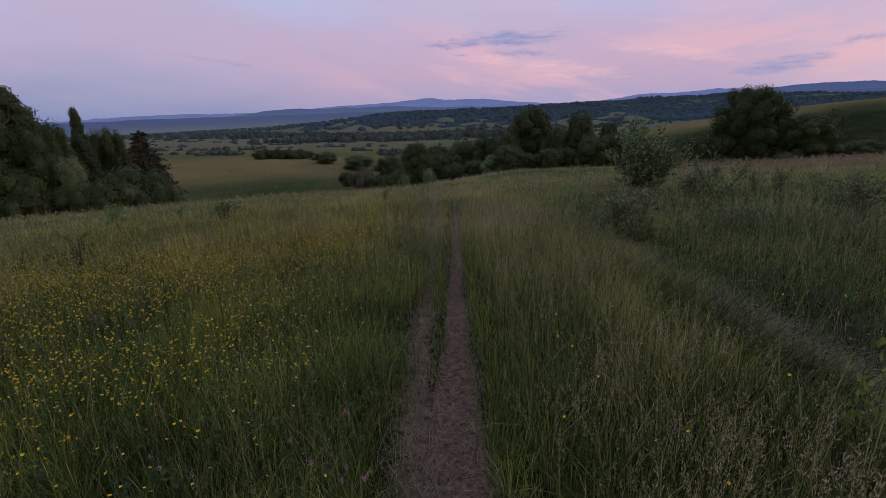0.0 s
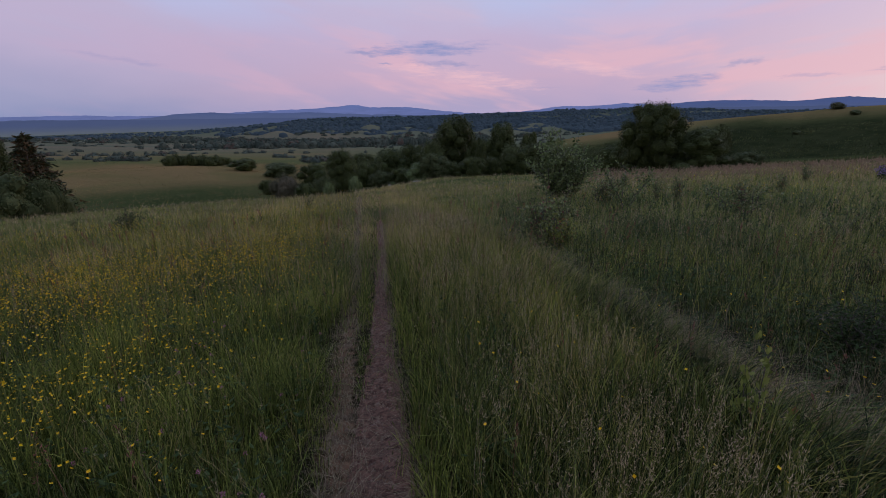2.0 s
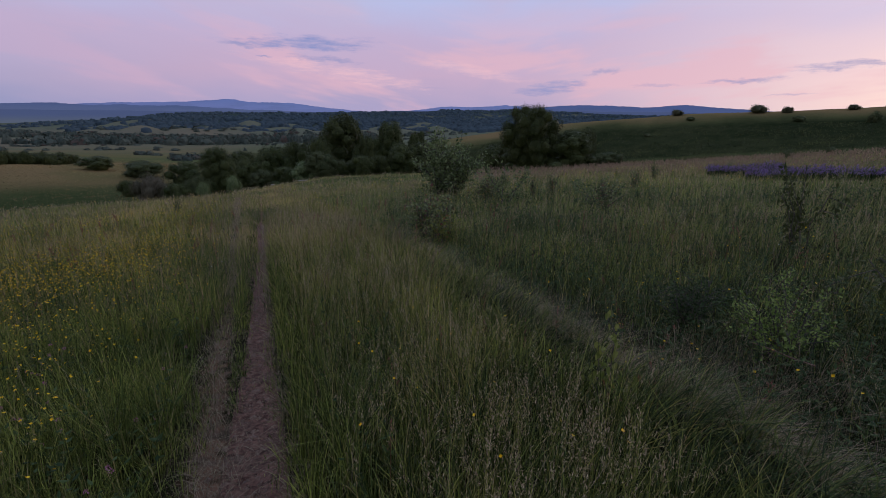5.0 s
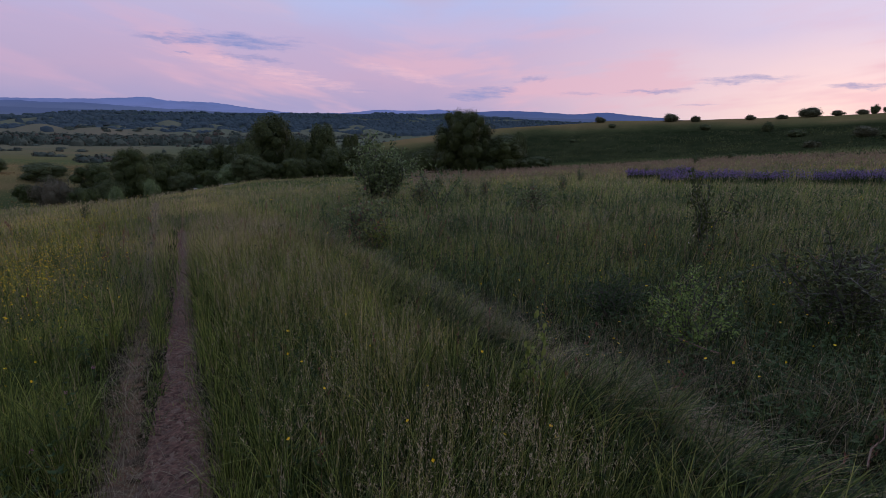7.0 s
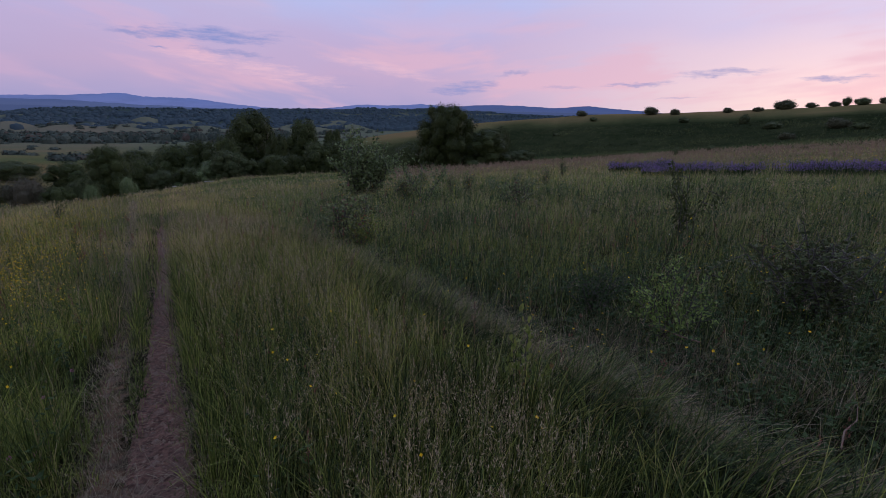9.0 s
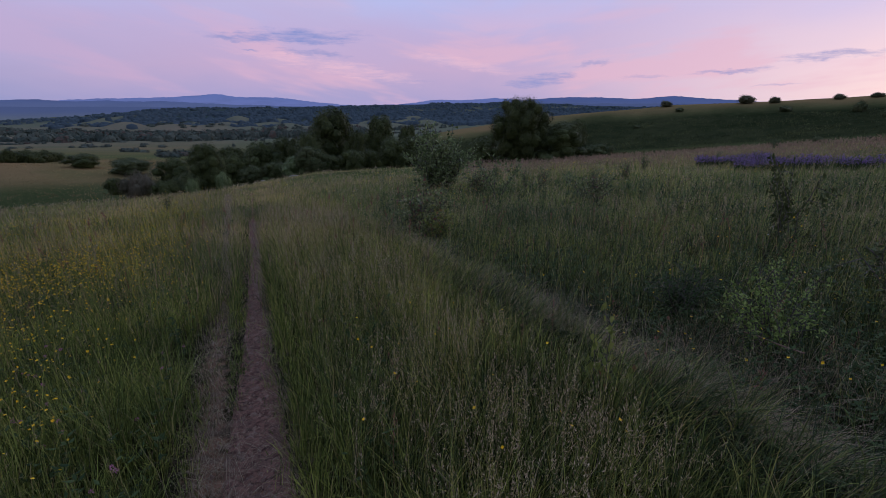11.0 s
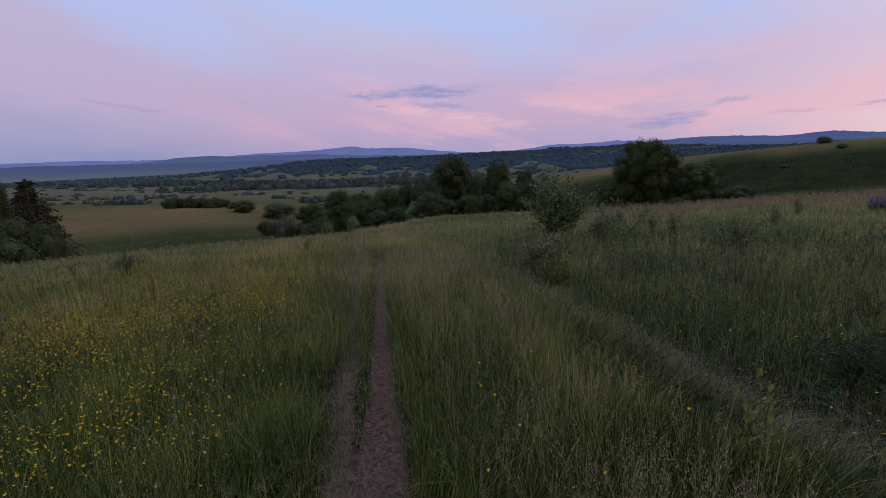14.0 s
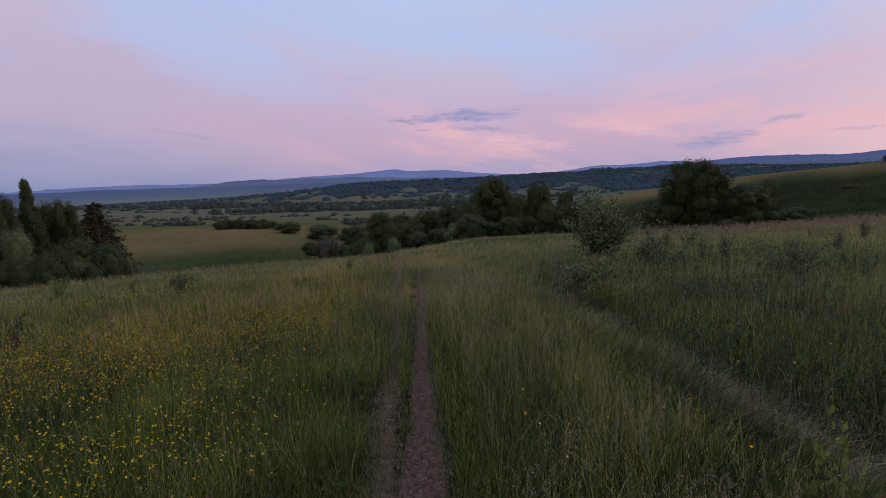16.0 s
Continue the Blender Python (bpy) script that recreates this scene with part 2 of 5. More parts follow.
HEATH = leafy("hill_shrub_leaf", (.060, .060, .028), (.115, .110, .055), 0.2, 0.55, gloss=0.1)
NEEDLE = leafy("spruce_needle", (.026, .036, .014), (.070, .072, .026), 0.1, 0.6, 0.0, (.13, .070, .030), 0.25)
RUSSET = leafy("russet_needle", (.050, .040, .020), (.12, .072, .032), 0.1, 0.6)
LIME = leafy("lime_leaf", (.13, .16, .03), (.27, .28, .07), 0.35, 0.45, 0.0, (.26, .12, .05), 0.08)
ROSE = leafy("rose_leaf", (.090, .140, .030), (.290, .360, .100), 0.3, 0.55, gloss=0.1)
# far trees: bluish-grey distance haze is mixed into the leaf colours
HAZYWOOD = leafy("far_wood", (.052, .072, .082), (.076, .098, .106), 0.0, 0.9, gloss=0.0)
HAZYVILLAGE = leafy("village_leaf", (.056, .070, .056), (.108, .120, .090), 0.0, 0.9, 0.0, (.105, .080, .062), 0.10, gloss=0.0)
BARK = solid("bark", (.05, .042, .034), (.12, .10, .085), 12.0, 0.9, 0.6)
TWIG = solid("dead_twig", (.16, .085, .055), (.27, .17, .12), 20.0, 0.8, 0.3)
PLASTER = solid("house_wall", (.45, .43, .40), (.62, .60, .56), 1.0, 0.9, 0.1)
ROOF = solid("house_roof", (.09, .06, .05), (.17, .11, .09), 2.0, 0.8, 0.2)
GLASS = solid("house_window", (.02, .025, .035), (.04, .045, .055), 2.0, 0.15, 0.0)
SOIL = solid("dry_soil", (.11, .060, .040), (.25, .15, .10), 9.0, 0.95, 0.4)
PALE = solid("pale_timber", (.34, .31, .27), (.50, .46, .41), 6.0, 0.85, 0.3)

# ---------------------------------------------------------------- lay of the land


def lattice(x, y, seed=0):
    """Smooth value noise, 0 to 1, on arrays."""
    xi, yi = np.floor(x).astype(np.int64), np.floor(y).astype(np.int64)
    fx, fy = x - xi, y - yi
    fx, fy = fx * fx * (3 - 2 * fx), fy * fy * (3 - 2 * fy)

    def h(i, j):
        k = (i * 374761393 + j * 668265263 + seed * 974711) & 0x7FFFFFFF
        k = ((k ^ (k >> 13)) * 1274126177) & 0x7FFFFFFF
        return ((k ^ (k >> 16)) & 0xFFFF) / 65535.0

    return (h(xi, yi) * (1 - fx) + h(xi + 1, yi) * fx) * (1 - fy) + (h(xi, yi + 1) * (1 - fx) + h(xi + 1, yi + 1) * fx) * fy


def fbm(x, y, seed=0, octaves=4):
    total, amp, norm = 0.0, 1.0, 0.0
    for k in range(octaves):
        total = total + amp * lattice(x * 2 ** k, y * 2 ** k, seed + 17 * k)
        norm += amp
        amp *= 0.5
    return total / norm


def smooth(a, b, v):
    s = np.clip((v - a) / (b - a), 0, 1)
    return s * s * (3 - 2 * s)


def path_x(y):
    """The worn wheel rut."""
    return -0.07 + 0.031 * np.clip(y, -5, 5.5) + 0.016 * np.clip(y - 5.5, 0, 60) + 0.012 * np.sin(y * 0.9)


def lip_x(y):
    """The trodden, straw-covered strip along the rut."""
    return -0.25 + 0.05 * (1 - smooth(1.6, 4, y)) - 0.022 * np.clip(y - 6.5, 0, 40) + 0.02 * np.sin(y * 1.3)


def rut_half(y):
    """Half the width of the bare soil."""
    return 0.165 - 0.110 * smooth(1.6, 4.8, y) + 0.045 * (fbm(y * 0 + 3, y * 1.7, 64) - 0.5)


def rut_x(y):
    """The overgrown second rut, to the right of its grassy lip."""
    return 2.32 + 0.022 * np.clip(y, -4, 12) + 0.03 * np.sin(y * 0.9)


AZ = [-180, -120, -60, -38, -20, -5, 8, 20, 32, 48, 62, 75, 120, 180]
EDGE = [60, 40, 32, 32, 32, 31, 33, 46, 50, 58, 62, 66, 70, 60]
RINGS = [60, 80, 130, 180, 400, 800, 1500, 2200, 4900]
VIEW = [  # degrees above the eye's level, ring by ring
    [3, -2, -8.4, -9.6, -9.6, -9.6, -7.7, -7.2, -6.4, -5.2, -3.6, -1.2, 2, 3],
    [3, -2, -7.5, -8.2, -8.0, -8.8, -8.0, -7.0, -6.0, -4.6, -2.9, -1.0, 2, 3],
    [3, -2, -4.6, -4.9, -5.0, -6.0, -6.6, -3.5, -1.6, 0.1, 0.75, 1.7, 3, 3],
    [3, -2, -3.6, -3.8, -4.4, -5.3, -5.6, -4.2, -2.6, -1.0, 0.0, 1.0, 3, 3],
    [2, -1.5, -2.3, -2.4, -3.4, -3.7, -3.7, -3.4, -2.5, -1.2, -1.0, 0.0, 2, 2],
    [1, -1, -1.7, -1.8, -2.4, -3.0, -3.1, -2.6, -2.0, -1.2, -1.0, -0.5, 1, 1],
    [0.5, -0.8, -1.75, -1.8, -1.95, -1.1, -1.0, -1.1, -0.8, -0.6, -0.6, -0.5, 0.5, 0.5],
    [0, -0.6, -1.75, -1.75, -1.6, -0.8, -0.35, -0.15, -0.1, -0.1, -0.1, -0.1, 0, 0],
    [-0.8, -0.9, -1.3, -1.3, -1.2, -0.9, -0.5, -0.45, -0.45, -0.45, -0.45, -0.45, -0.6, -0.8],
]


MOUNDS = [(-14 + 1.3 * k, 850 + 130 * (k % 3) + 35 * (k % 2), 8 + 2 * ((k * 5) % 4), 27 + 4 * ((k * 7) % 4)) for k in range(28)]


def land(x, y):
    """Height of the ground at x, y (arrays)."""
    x, y = np.asarray(x, float), np.asarray(y, float)
    r, a = np.hypot(x, y), np.degrees(np.arctan2(x, y))
    yp = np.maximum(y, 0)
    meadow = -0.095 * y - 0.0006 * yp * yp + np.where(x < 0, 0.030, 0.022) * x
    meadow = meadow + (fbm(x * 0.25, y * 0.25, 3) - 0.5) * 0.22 * smooth(3, 12, r)
    inner = np.clip(meadow, -12, 12)
    lr = np.log(np.clip(r, 60, 4900))
    rows = np.array([np.interp(a, AZ, v) for v in VIEW])
    logs = np.log(RINGS)
    k = np.clip(np.searchsorted(logs, lr, side="right") - 1, 0, len(RINGS) - 2)
    f = np.clip((lr - logs[k]) / (logs[k + 1] - logs[k]), 0, 1)
    f = 0.45 * f + 0.55 * f * f * (3 - 2 * f)
    at = tuple(np.indices(lr.shape))
    ang = rows[(k,) + at] * (1 - f) + rows[(k + 1,) + at] * f
    outer = EYE + np.maximum(r, 30) * np.tan(np.radians(ang))
    outer = outer + (fbm(x * 0.02, y * 0.02, 5) - 0.5) * 2.0 * smooth(60, 130, r)
    outer = outer + (fbm(x * 0.0042, y * 0.0042, 8, 5) - 0.5) * 46.0 * smooth(600, 1500, r) * (1 - smooth(2400, 3300, r)) * smooth(-24, -8, a)
    for ma, mr, mh, mw in MOUNDS:
        t = math.radians(ma)
        dx, dy = x - mr * math.sin(t), y - mr * math.cos(t)
        outer = outer + mh * np.exp(-(dx * dx + (0.7 * dy) ** 2) / mw ** 2)
    edge = np.interp(a, AZ, EDGE)
    z = inner + (outer - inner) * smooth(edge - 3, edge + 16, r)
    near = (y > -8) & (y < 45)
    d1, d2 = x - path_x(y), x - rut_x(y)
    z = z - near * 0.055 * np.exp(-(d1 / 0.17) ** 2)
    z = z + near * (1 - smooth(8, 15, y)) * (0.17 * np.exp(-((d2 + 0.10) / 0.20) ** 2) - 0.14 * np.exp(-((d2 - 0.30) / 0.30) ** 2))
    return z


def spot(azimuth, r):
    """Place on the ground at that azimuth (degrees right of the path) and distance."""
    t = radians(azimuth)
    x, y = r * math.sin(t), r * math.cos(t)
    return x, y, float(land(np.array([x]), np.array([y]))[0])


def mesh_from(name, verts, tris, mat, smooth_shade=False):
    """A mesh out of an (n, 3) array of places and an (m, 3) array of triangles."""
    me = bpy.data.meshes.new(name)
    verts, tris = np.ascontiguousarray(verts, np.float32), np.ascontiguousarray(tris, np.int32)
    me.vertices.add(len(verts))
    me.vertices.foreach_set("co", verts.ravel())
    me.loops.add(tris.size)
    me.loops.foreach_set("vertex_index", tris.ravel())
    me.polygons.add(len(tris))
    me.polygons.foreach_set("loop_start", np.arange(0, tris.size, 3, dtype=np.int32))
    me.polygons.foreach_set("use_smooth", np.full(len(tris), smooth_shade))
    me.update(calc_edges=True)
    me.materials.append(mat)
    return me


def part(name, data, parent, label=""):
    """A mesh as one part under its thing."""
    ob = new(name, data)
    ob.parent = parent
    return tagged(ob, label) if label else ob


def woods(x, y):
    """Where forest covers the far land, 0 to 1."""
    r, a = np.hypot(x, y), np.degrees(np.arctan2(x, y))
    hump = np.zeros_like(x)
    for ma, mr, mh, mw in MOUNDS:
        t = math.radians(ma)
        hump = np.maximum(hump, np.exp(-((x - mr * math.sin(t)) ** 2 + (0.7 * (y - mr * math.cos(t))) ** 2) / mw ** 2))
    hollow = (1 - smooth(0.30, 0.42, hump + 0.25 * (fbm(x / 60, y / 60, 41) - 0.5))) * smooth(830, 900, r) * (1 - smooth(1500, 1600, r)) * smooth(-17, -12, a) * smooth(0.36, 0.44, fbm(x / 210, y / 210, 43))
    patchy = np.maximum(smooth(0.55, 0.57, fbm(x / 330, y / 330, 31)), 1 - smooth(0.018, 0.03, np.abs(fbm(x / 240, y / 240, 39, 3) - 0.5))) * smooth(850, 1000, r) * (0.2 + 0.8 * smooth(-18, -10, a))
    top = smooth(1620, 1800, r + 500 * (fbm(x / 300, y / 300, 37) - 0.5)) * smooth(-16, -8, a) * smooth(0.38, 0.46, fbm(x / 240, y / 240, 47, 3))
    flat = smooth(1500, 1700, r) * (1 - smooth(-16, -8, a)) * 0.5 * smooth(0.50, 0.58, fbm(x / 700, y / 300, 35))
    return np.maximum(np.maximum(np.maximum(patchy, hollow), top), flat)


def build_ground():
    angles = np.radians(np.concatenate([np.arange(-180, -64, 4.0), np.arange(-64, 100, 0.38), np.arange(100, 180, 4.0)]))
    radii = np.concatenate([0.25 * 1.07 ** np.arange(0, 96), np.geomspace(170, 4900, 80)])
    aa, rr = np.meshgrid(angles, radii)
    x, y = (rr * np.sin(aa)).ravel(), (rr * np.cos(aa)).ravel()
    z = land(x, y)
    n, m = len(angles), len(radii)
    verts = np.vstack([np.stack([x, y, z], 1), [[0, 0, float(land(np.zeros(1), np.zeros(1))[0])]]])
    i, j = np.meshgrid(np.arange(n), np.arange(m - 1))
    p, q = (j * n + i).ravel(), (j * n + (i + 1) % n).ravel()
    tris = np.vstack([np.stack([p, q, q + n], 1), np.stack([p, q + n, p + n], 1), np.stack([np.full(n, n * m), (np.arange(n) + 1) % n, np.arange(n)], 1)])
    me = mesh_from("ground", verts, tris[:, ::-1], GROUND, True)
    x, y = verts[:, 0], verts[:, 1]
    r, a = np.hypot(x, y), np.degrees(np.arctan2(x, y))
    d1, d2 = np.abs(x - path_x(y)), np.abs(x - rut_x(y))
    dirt = np.exp(-(d1 / np.maximum(rut_half(y), 0.05)) ** 4) * (y < 30) * (y > -8) * (1 - 0.4 * smooth(6, 14, y))
    dirt = np.maximum(dirt, 0.55 * np.exp(-((x - lip_x(y)) / (0.16 - 0.08 * smooth(1.8, 6, y))) ** 2) * (1 - 0.8 * smooth(2.5, 10, y)) * (y > -8))
    straw = np.where(r < 60, 0.25 * smooth(8, 30, r) * smooth(-2, 6, -x + 6), 0)
    field = smooth(84, 100, r) * (1 - smooth(150, 175, r)) * (1 - smooth(-8, -3, a))
    straw = np.maximum(straw, field * (0.75 + 0.25 * smooth(95, 135, r) * (0.6 + 0.4 * fbm(x / 30, y / 18, 77))))
    plain = smooth(165, 200, r) * (1 - smooth(900, 1300, r)) * (1 - smooth(-4, 4, a))
    straw = np.maximum(straw, plain * np.clip(2.6 * fbm(x / 160, y / 60, 21, 3) - 0.75, 0.1, 1.0))
    brow = 116 - 9 * (1 - smooth(28, 42, a))
    hilltop = smooth(brow, brow + 5, r + 9 * (fbm(x / 14, y / 14, 81) - 0.5)) * (1 - smooth(150, 200, r)) * smooth(20, 25, a)
    straw = np.maximum(straw, hilltop * 0.85)
    straw = np.maximum(straw, 0.4 * smooth(55, 62, r) * (1 - smooth(72, 80, r)) * smooth(30, 42, a))
    straw = np.maximum(straw, smooth(700, 900, r) * np.clip(1.5 * fbm(x / 200, y / 200, 23, 3) - 0.55, 0, 0.3))
    col_wood = woods(x, y)
    col = np.stack([dirt, straw, col_wood, np.ones_like(x)], 1).astype(np.float32)
    at = me.attributes.new("zone", "FLOAT_COLOR", "POINT")
    at.data.foreach_set("color", col.ravel())
    lush = smooth(74, 84, r) * (1 - smooth(brow, brow + 5, r + 9 * (fbm(x / 14, y / 14, 81) - 0.5))) * smooth(18, 24, a)
    lush = np.maximum(lush, 0.55 * smooth(40, 52, r) * (1 - smooth(84, 104, r)) * (1 - smooth(14, 20, a)))
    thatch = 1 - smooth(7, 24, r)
    # third channel: how much distance haze enters the ground colour
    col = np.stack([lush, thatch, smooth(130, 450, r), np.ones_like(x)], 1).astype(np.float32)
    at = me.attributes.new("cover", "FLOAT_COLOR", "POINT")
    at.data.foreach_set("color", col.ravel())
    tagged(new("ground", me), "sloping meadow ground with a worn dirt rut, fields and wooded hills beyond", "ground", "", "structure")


build_ground()


def build_range(name, r, knots, rough, mat, seed, label):
    """A far mountain range: a slab with a sloping face whose crest follows the knots (azimuth, degrees above eye level)."""
    az_k, el_k = zip(*knots)
    aa = np.arange(-75, 101, 0.12)
    crest = np.interp(aa, az_k, el_k)
    crest = np.convolve(np.pad(crest, 4, mode="edge"), np.ones(9) / 9, "valid")
    crest = crest + (fbm(aa * 0.35, aa * 0 + seed, seed, 5) - 0.5) * rough + (fbm(aa * 3.0, aa * 0, seed + 5, 3) - 0.5) * rough * 0.25
    rings = [(r - 250, None), (r, 1.0), (r + 60, 0.9), (r + 80, None)]
    verts = []
    for rad, up in rings:
        t = np.radians(aa)
        z = np.full_like(aa, -95.0) if up is None else EYE + r * np.tan(np.radians(crest)) * up + (0 if up == 1 else -6)
        verts.append(np.stack([rad * np.sin(t), rad * np.cos(t), z], 1))
    n = len(aa)
    i = np.arange(n - 1)
    tris = []
    for k in range(3):
        tris += [np.stack([k * n + i + 1, k * n + i, (k + 1) * n + i], 1), np.stack([k * n + i + 1, (k + 1) * n + i, (k + 1) * n + i + 1], 1)]
    tagged(new(name, mesh_from(name, np.vstack(verts), np.vstack(tris)[:, ::-1], mat, True)), label, "mountains", "", "structure")


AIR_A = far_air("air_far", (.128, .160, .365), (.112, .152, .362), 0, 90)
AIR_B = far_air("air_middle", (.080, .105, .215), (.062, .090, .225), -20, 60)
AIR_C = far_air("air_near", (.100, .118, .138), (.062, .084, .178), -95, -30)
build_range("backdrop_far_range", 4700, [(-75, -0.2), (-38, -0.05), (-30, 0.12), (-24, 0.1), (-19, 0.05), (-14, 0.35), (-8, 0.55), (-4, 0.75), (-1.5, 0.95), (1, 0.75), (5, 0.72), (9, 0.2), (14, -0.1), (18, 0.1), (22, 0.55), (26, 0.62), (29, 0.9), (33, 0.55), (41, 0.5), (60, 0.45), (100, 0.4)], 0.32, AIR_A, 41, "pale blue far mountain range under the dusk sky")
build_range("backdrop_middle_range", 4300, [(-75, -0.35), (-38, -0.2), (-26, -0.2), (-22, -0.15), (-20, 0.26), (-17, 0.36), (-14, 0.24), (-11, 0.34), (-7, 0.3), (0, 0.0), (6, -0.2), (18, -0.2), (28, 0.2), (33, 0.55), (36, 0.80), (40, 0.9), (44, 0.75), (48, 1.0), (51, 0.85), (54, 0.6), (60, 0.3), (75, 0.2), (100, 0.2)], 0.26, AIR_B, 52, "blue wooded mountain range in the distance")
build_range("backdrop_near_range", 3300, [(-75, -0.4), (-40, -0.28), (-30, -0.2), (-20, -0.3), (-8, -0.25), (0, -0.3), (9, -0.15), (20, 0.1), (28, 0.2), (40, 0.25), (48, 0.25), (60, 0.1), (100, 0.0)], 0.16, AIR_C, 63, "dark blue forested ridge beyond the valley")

# ---------------------------------------------------------------- plant kit
rng = np.random.default_rng(11)


def rand(n, a=0.0, b=1.0):
    return rng.uniform(a, b, n)


def unit(v):
    return v / np.maximum(np.linalg.norm(v, axis=-1, keepdims=True), 1e-9)


def blades(x, y, h, wid, bend_az, bend, levels, lift=0.0):
    """Grass blades as tapering, curving strips: one to three joints and a tip."""
    n = len(x)
    z = land(x, y) - 0.02 + lift
    phi = rand(n, 0, 2 * np.pi)
    side = np.stack([np.cos(phi), np.sin(phi), np.zeros(n)], 1) * (wid / 2)[:, None]
    way = np.stack([np.sin(bend_az), np.cos(bend_az), np.zeros(n)], 1)
    base = np.stack([x, y, z], 1)
    cuts = {1: (0.0,), 2: (0.0, 0.55), 3: (0.0, 0.4, 0.75)}[levels]
    verts = []
    for s in (*cuts, 1.0):
        mid = base + way * (bend * h * s ** 1.8)[:, None]
        mid[:, 2] += h * s * (1 - 0.45 * np.minimum(bend, 1.6) * s ** 1.5 * 0.8)
        if s == 1.0:
            verts.append(mid)
        else:
            k = 1.0 if s < 0.5 else 0.72
            verts += [mid - side * k, mid + side * k]
    per = 2 * levels + 1
    v = np.stack(verts, 1).reshape(-1, 3)
    t = []
    for k in range(levels - 1):
        t += [(2 * k, 2 * k + 1, 2 * k + 3), (2 * k, 2 * k + 3, 2 * k + 2)]
    t.append((2 * levels - 2, 2 * levels - 1, 2 * levels))
    tris = (np.arange(n)[:, None, None] * per + np.array(t)[None]).reshape(-1, 3)
    return v, tris


def cards(c, along, across, length, width, fold=0.15):
    """Leaves: a folded diamond of two triangles each, from its stalk at c."""
    n = len(c)
    along, across = unit(along), unit(across)
    up = np.cross(along, across)
    L, W = np.broadcast_to(length, n)[:, None], np.broadcast_to(width, n)[:, None]
    mid = c + along * L * 0.45 + up * W * fold
    v = np.stack([c, mid - across * W / 2, c + along * L, mid + across * W / 2], 1).reshape(-1, 3)
    tris = (np.arange(n)[:, None, None] * 4 + np.array([(0, 1, 2), (0, 2, 3)])[None]).reshape(-1, 3)
    return v, tris


def discs(c, along, across, size):
    """Round leaves with a short point, six corners each."""
    n = len(c)
    along, across = unit(along), unit(across)
    up = np.cross(along, across)
    S = np.broadcast_to(size, n)[:, None]
    ring = [(0.0, 0.0, 0.0), (0.22, -0.42, 0.10), (0.62, -0.40, 0.10), (1.0, 0.0, 0.0), (0.62, 0.40, 0.10), (0.22, 0.42, 0.10)]
    v = np.stack([c + along * S * f + across * S * g + up * S * z for f, g, z in ring], 1).reshape(-1, 3)
    tris = (np.arange(n)[:, None, None] * 6 + np.array([(0, 1, 2), (0, 2, 3), (0, 3, 4), (0, 4, 5)])[None]).reshape(-1, 3)
    return v, tris


def tube(points, radii, sides=6):
    points = np.asarray(points, float)
    verts, tris = [], []
    for k, (p, r) in enumerate(zip(points, radii)):
        d = unit(points[min(k + 1, len(points) - 1)] - points[max(k - 1, 0)])
        u = unit(np.cross(d, (0.3, 0.9, 0.1)))
        v = np.cross(d, u)
        for s in range(sides):
            t = 2 * np.pi * s / sides
            verts.append(p + (u * np.cos(t) + v * np.sin(t)) * r)
    for k in range(len(points) - 1):
        for s in range(sides):
            a, b = k * sides + s, k * sides + (s + 1) % sides
            tris += [(a, b, b + sides), (a, b + sides, a + sides)]
    return np.array(verts), np.array(tris)


def gather(pieces):
    vs, ts, off = [], [], 0
    for v, t in pieces:
        vs.append(v), ts.append(np.asarray(t) + off)
        off += len(v)
    return np.vstack(vs), np.vstack(ts)


def stuff(name, pieces, mat, label, category, soft=False):
    v, t = gather(pieces)
    return tagged(new(name, mesh_from(name, v, t, mat, soft)), label, category, "", "stuff")


def limb(a, b, r0, r1, sag=0.0, sides=5):
    a, b = np.asarray(a, float), np.asarray(b, float)
    s = np.linspace(0, 1, 4)[:, None]
    pts = a + (b - a) * s
    pts[1:3] += rng.normal(0, 0.04, (2, 3)) * np.linalg.norm(b - a)
    pts[:, 2] += sag * np.sin(s[:, 0] * np.pi)
    return tube(pts, np.linspace(r0, r1, 4), sides)


def ball(c, r, squash, rings=6, seg=9):
    """A small uneven ball, for the dense inside of a crown."""
    v, t = [], []
    for a in range(rings + 1):
        s = math.pi * a / rings
        for b in range(seg):
            u = 2 * math.pi * b / seg
            f = r * rng.uniform(0.85, 1.1)
            v.append((c[0] + f * math.sin(s) * math.cos(u), c[1] + f * math.sin(s) * math.sin(u), c[2] - f * squash * math.cos(s)))
    for a in range(rings):
        for b in range(seg):
            m, n = a * seg + b, a * seg + (b + 1) % seg
            t += [(m, n, n + seg), (m, n + seg, m + seg)]
    return np.array(v), np.array(t)


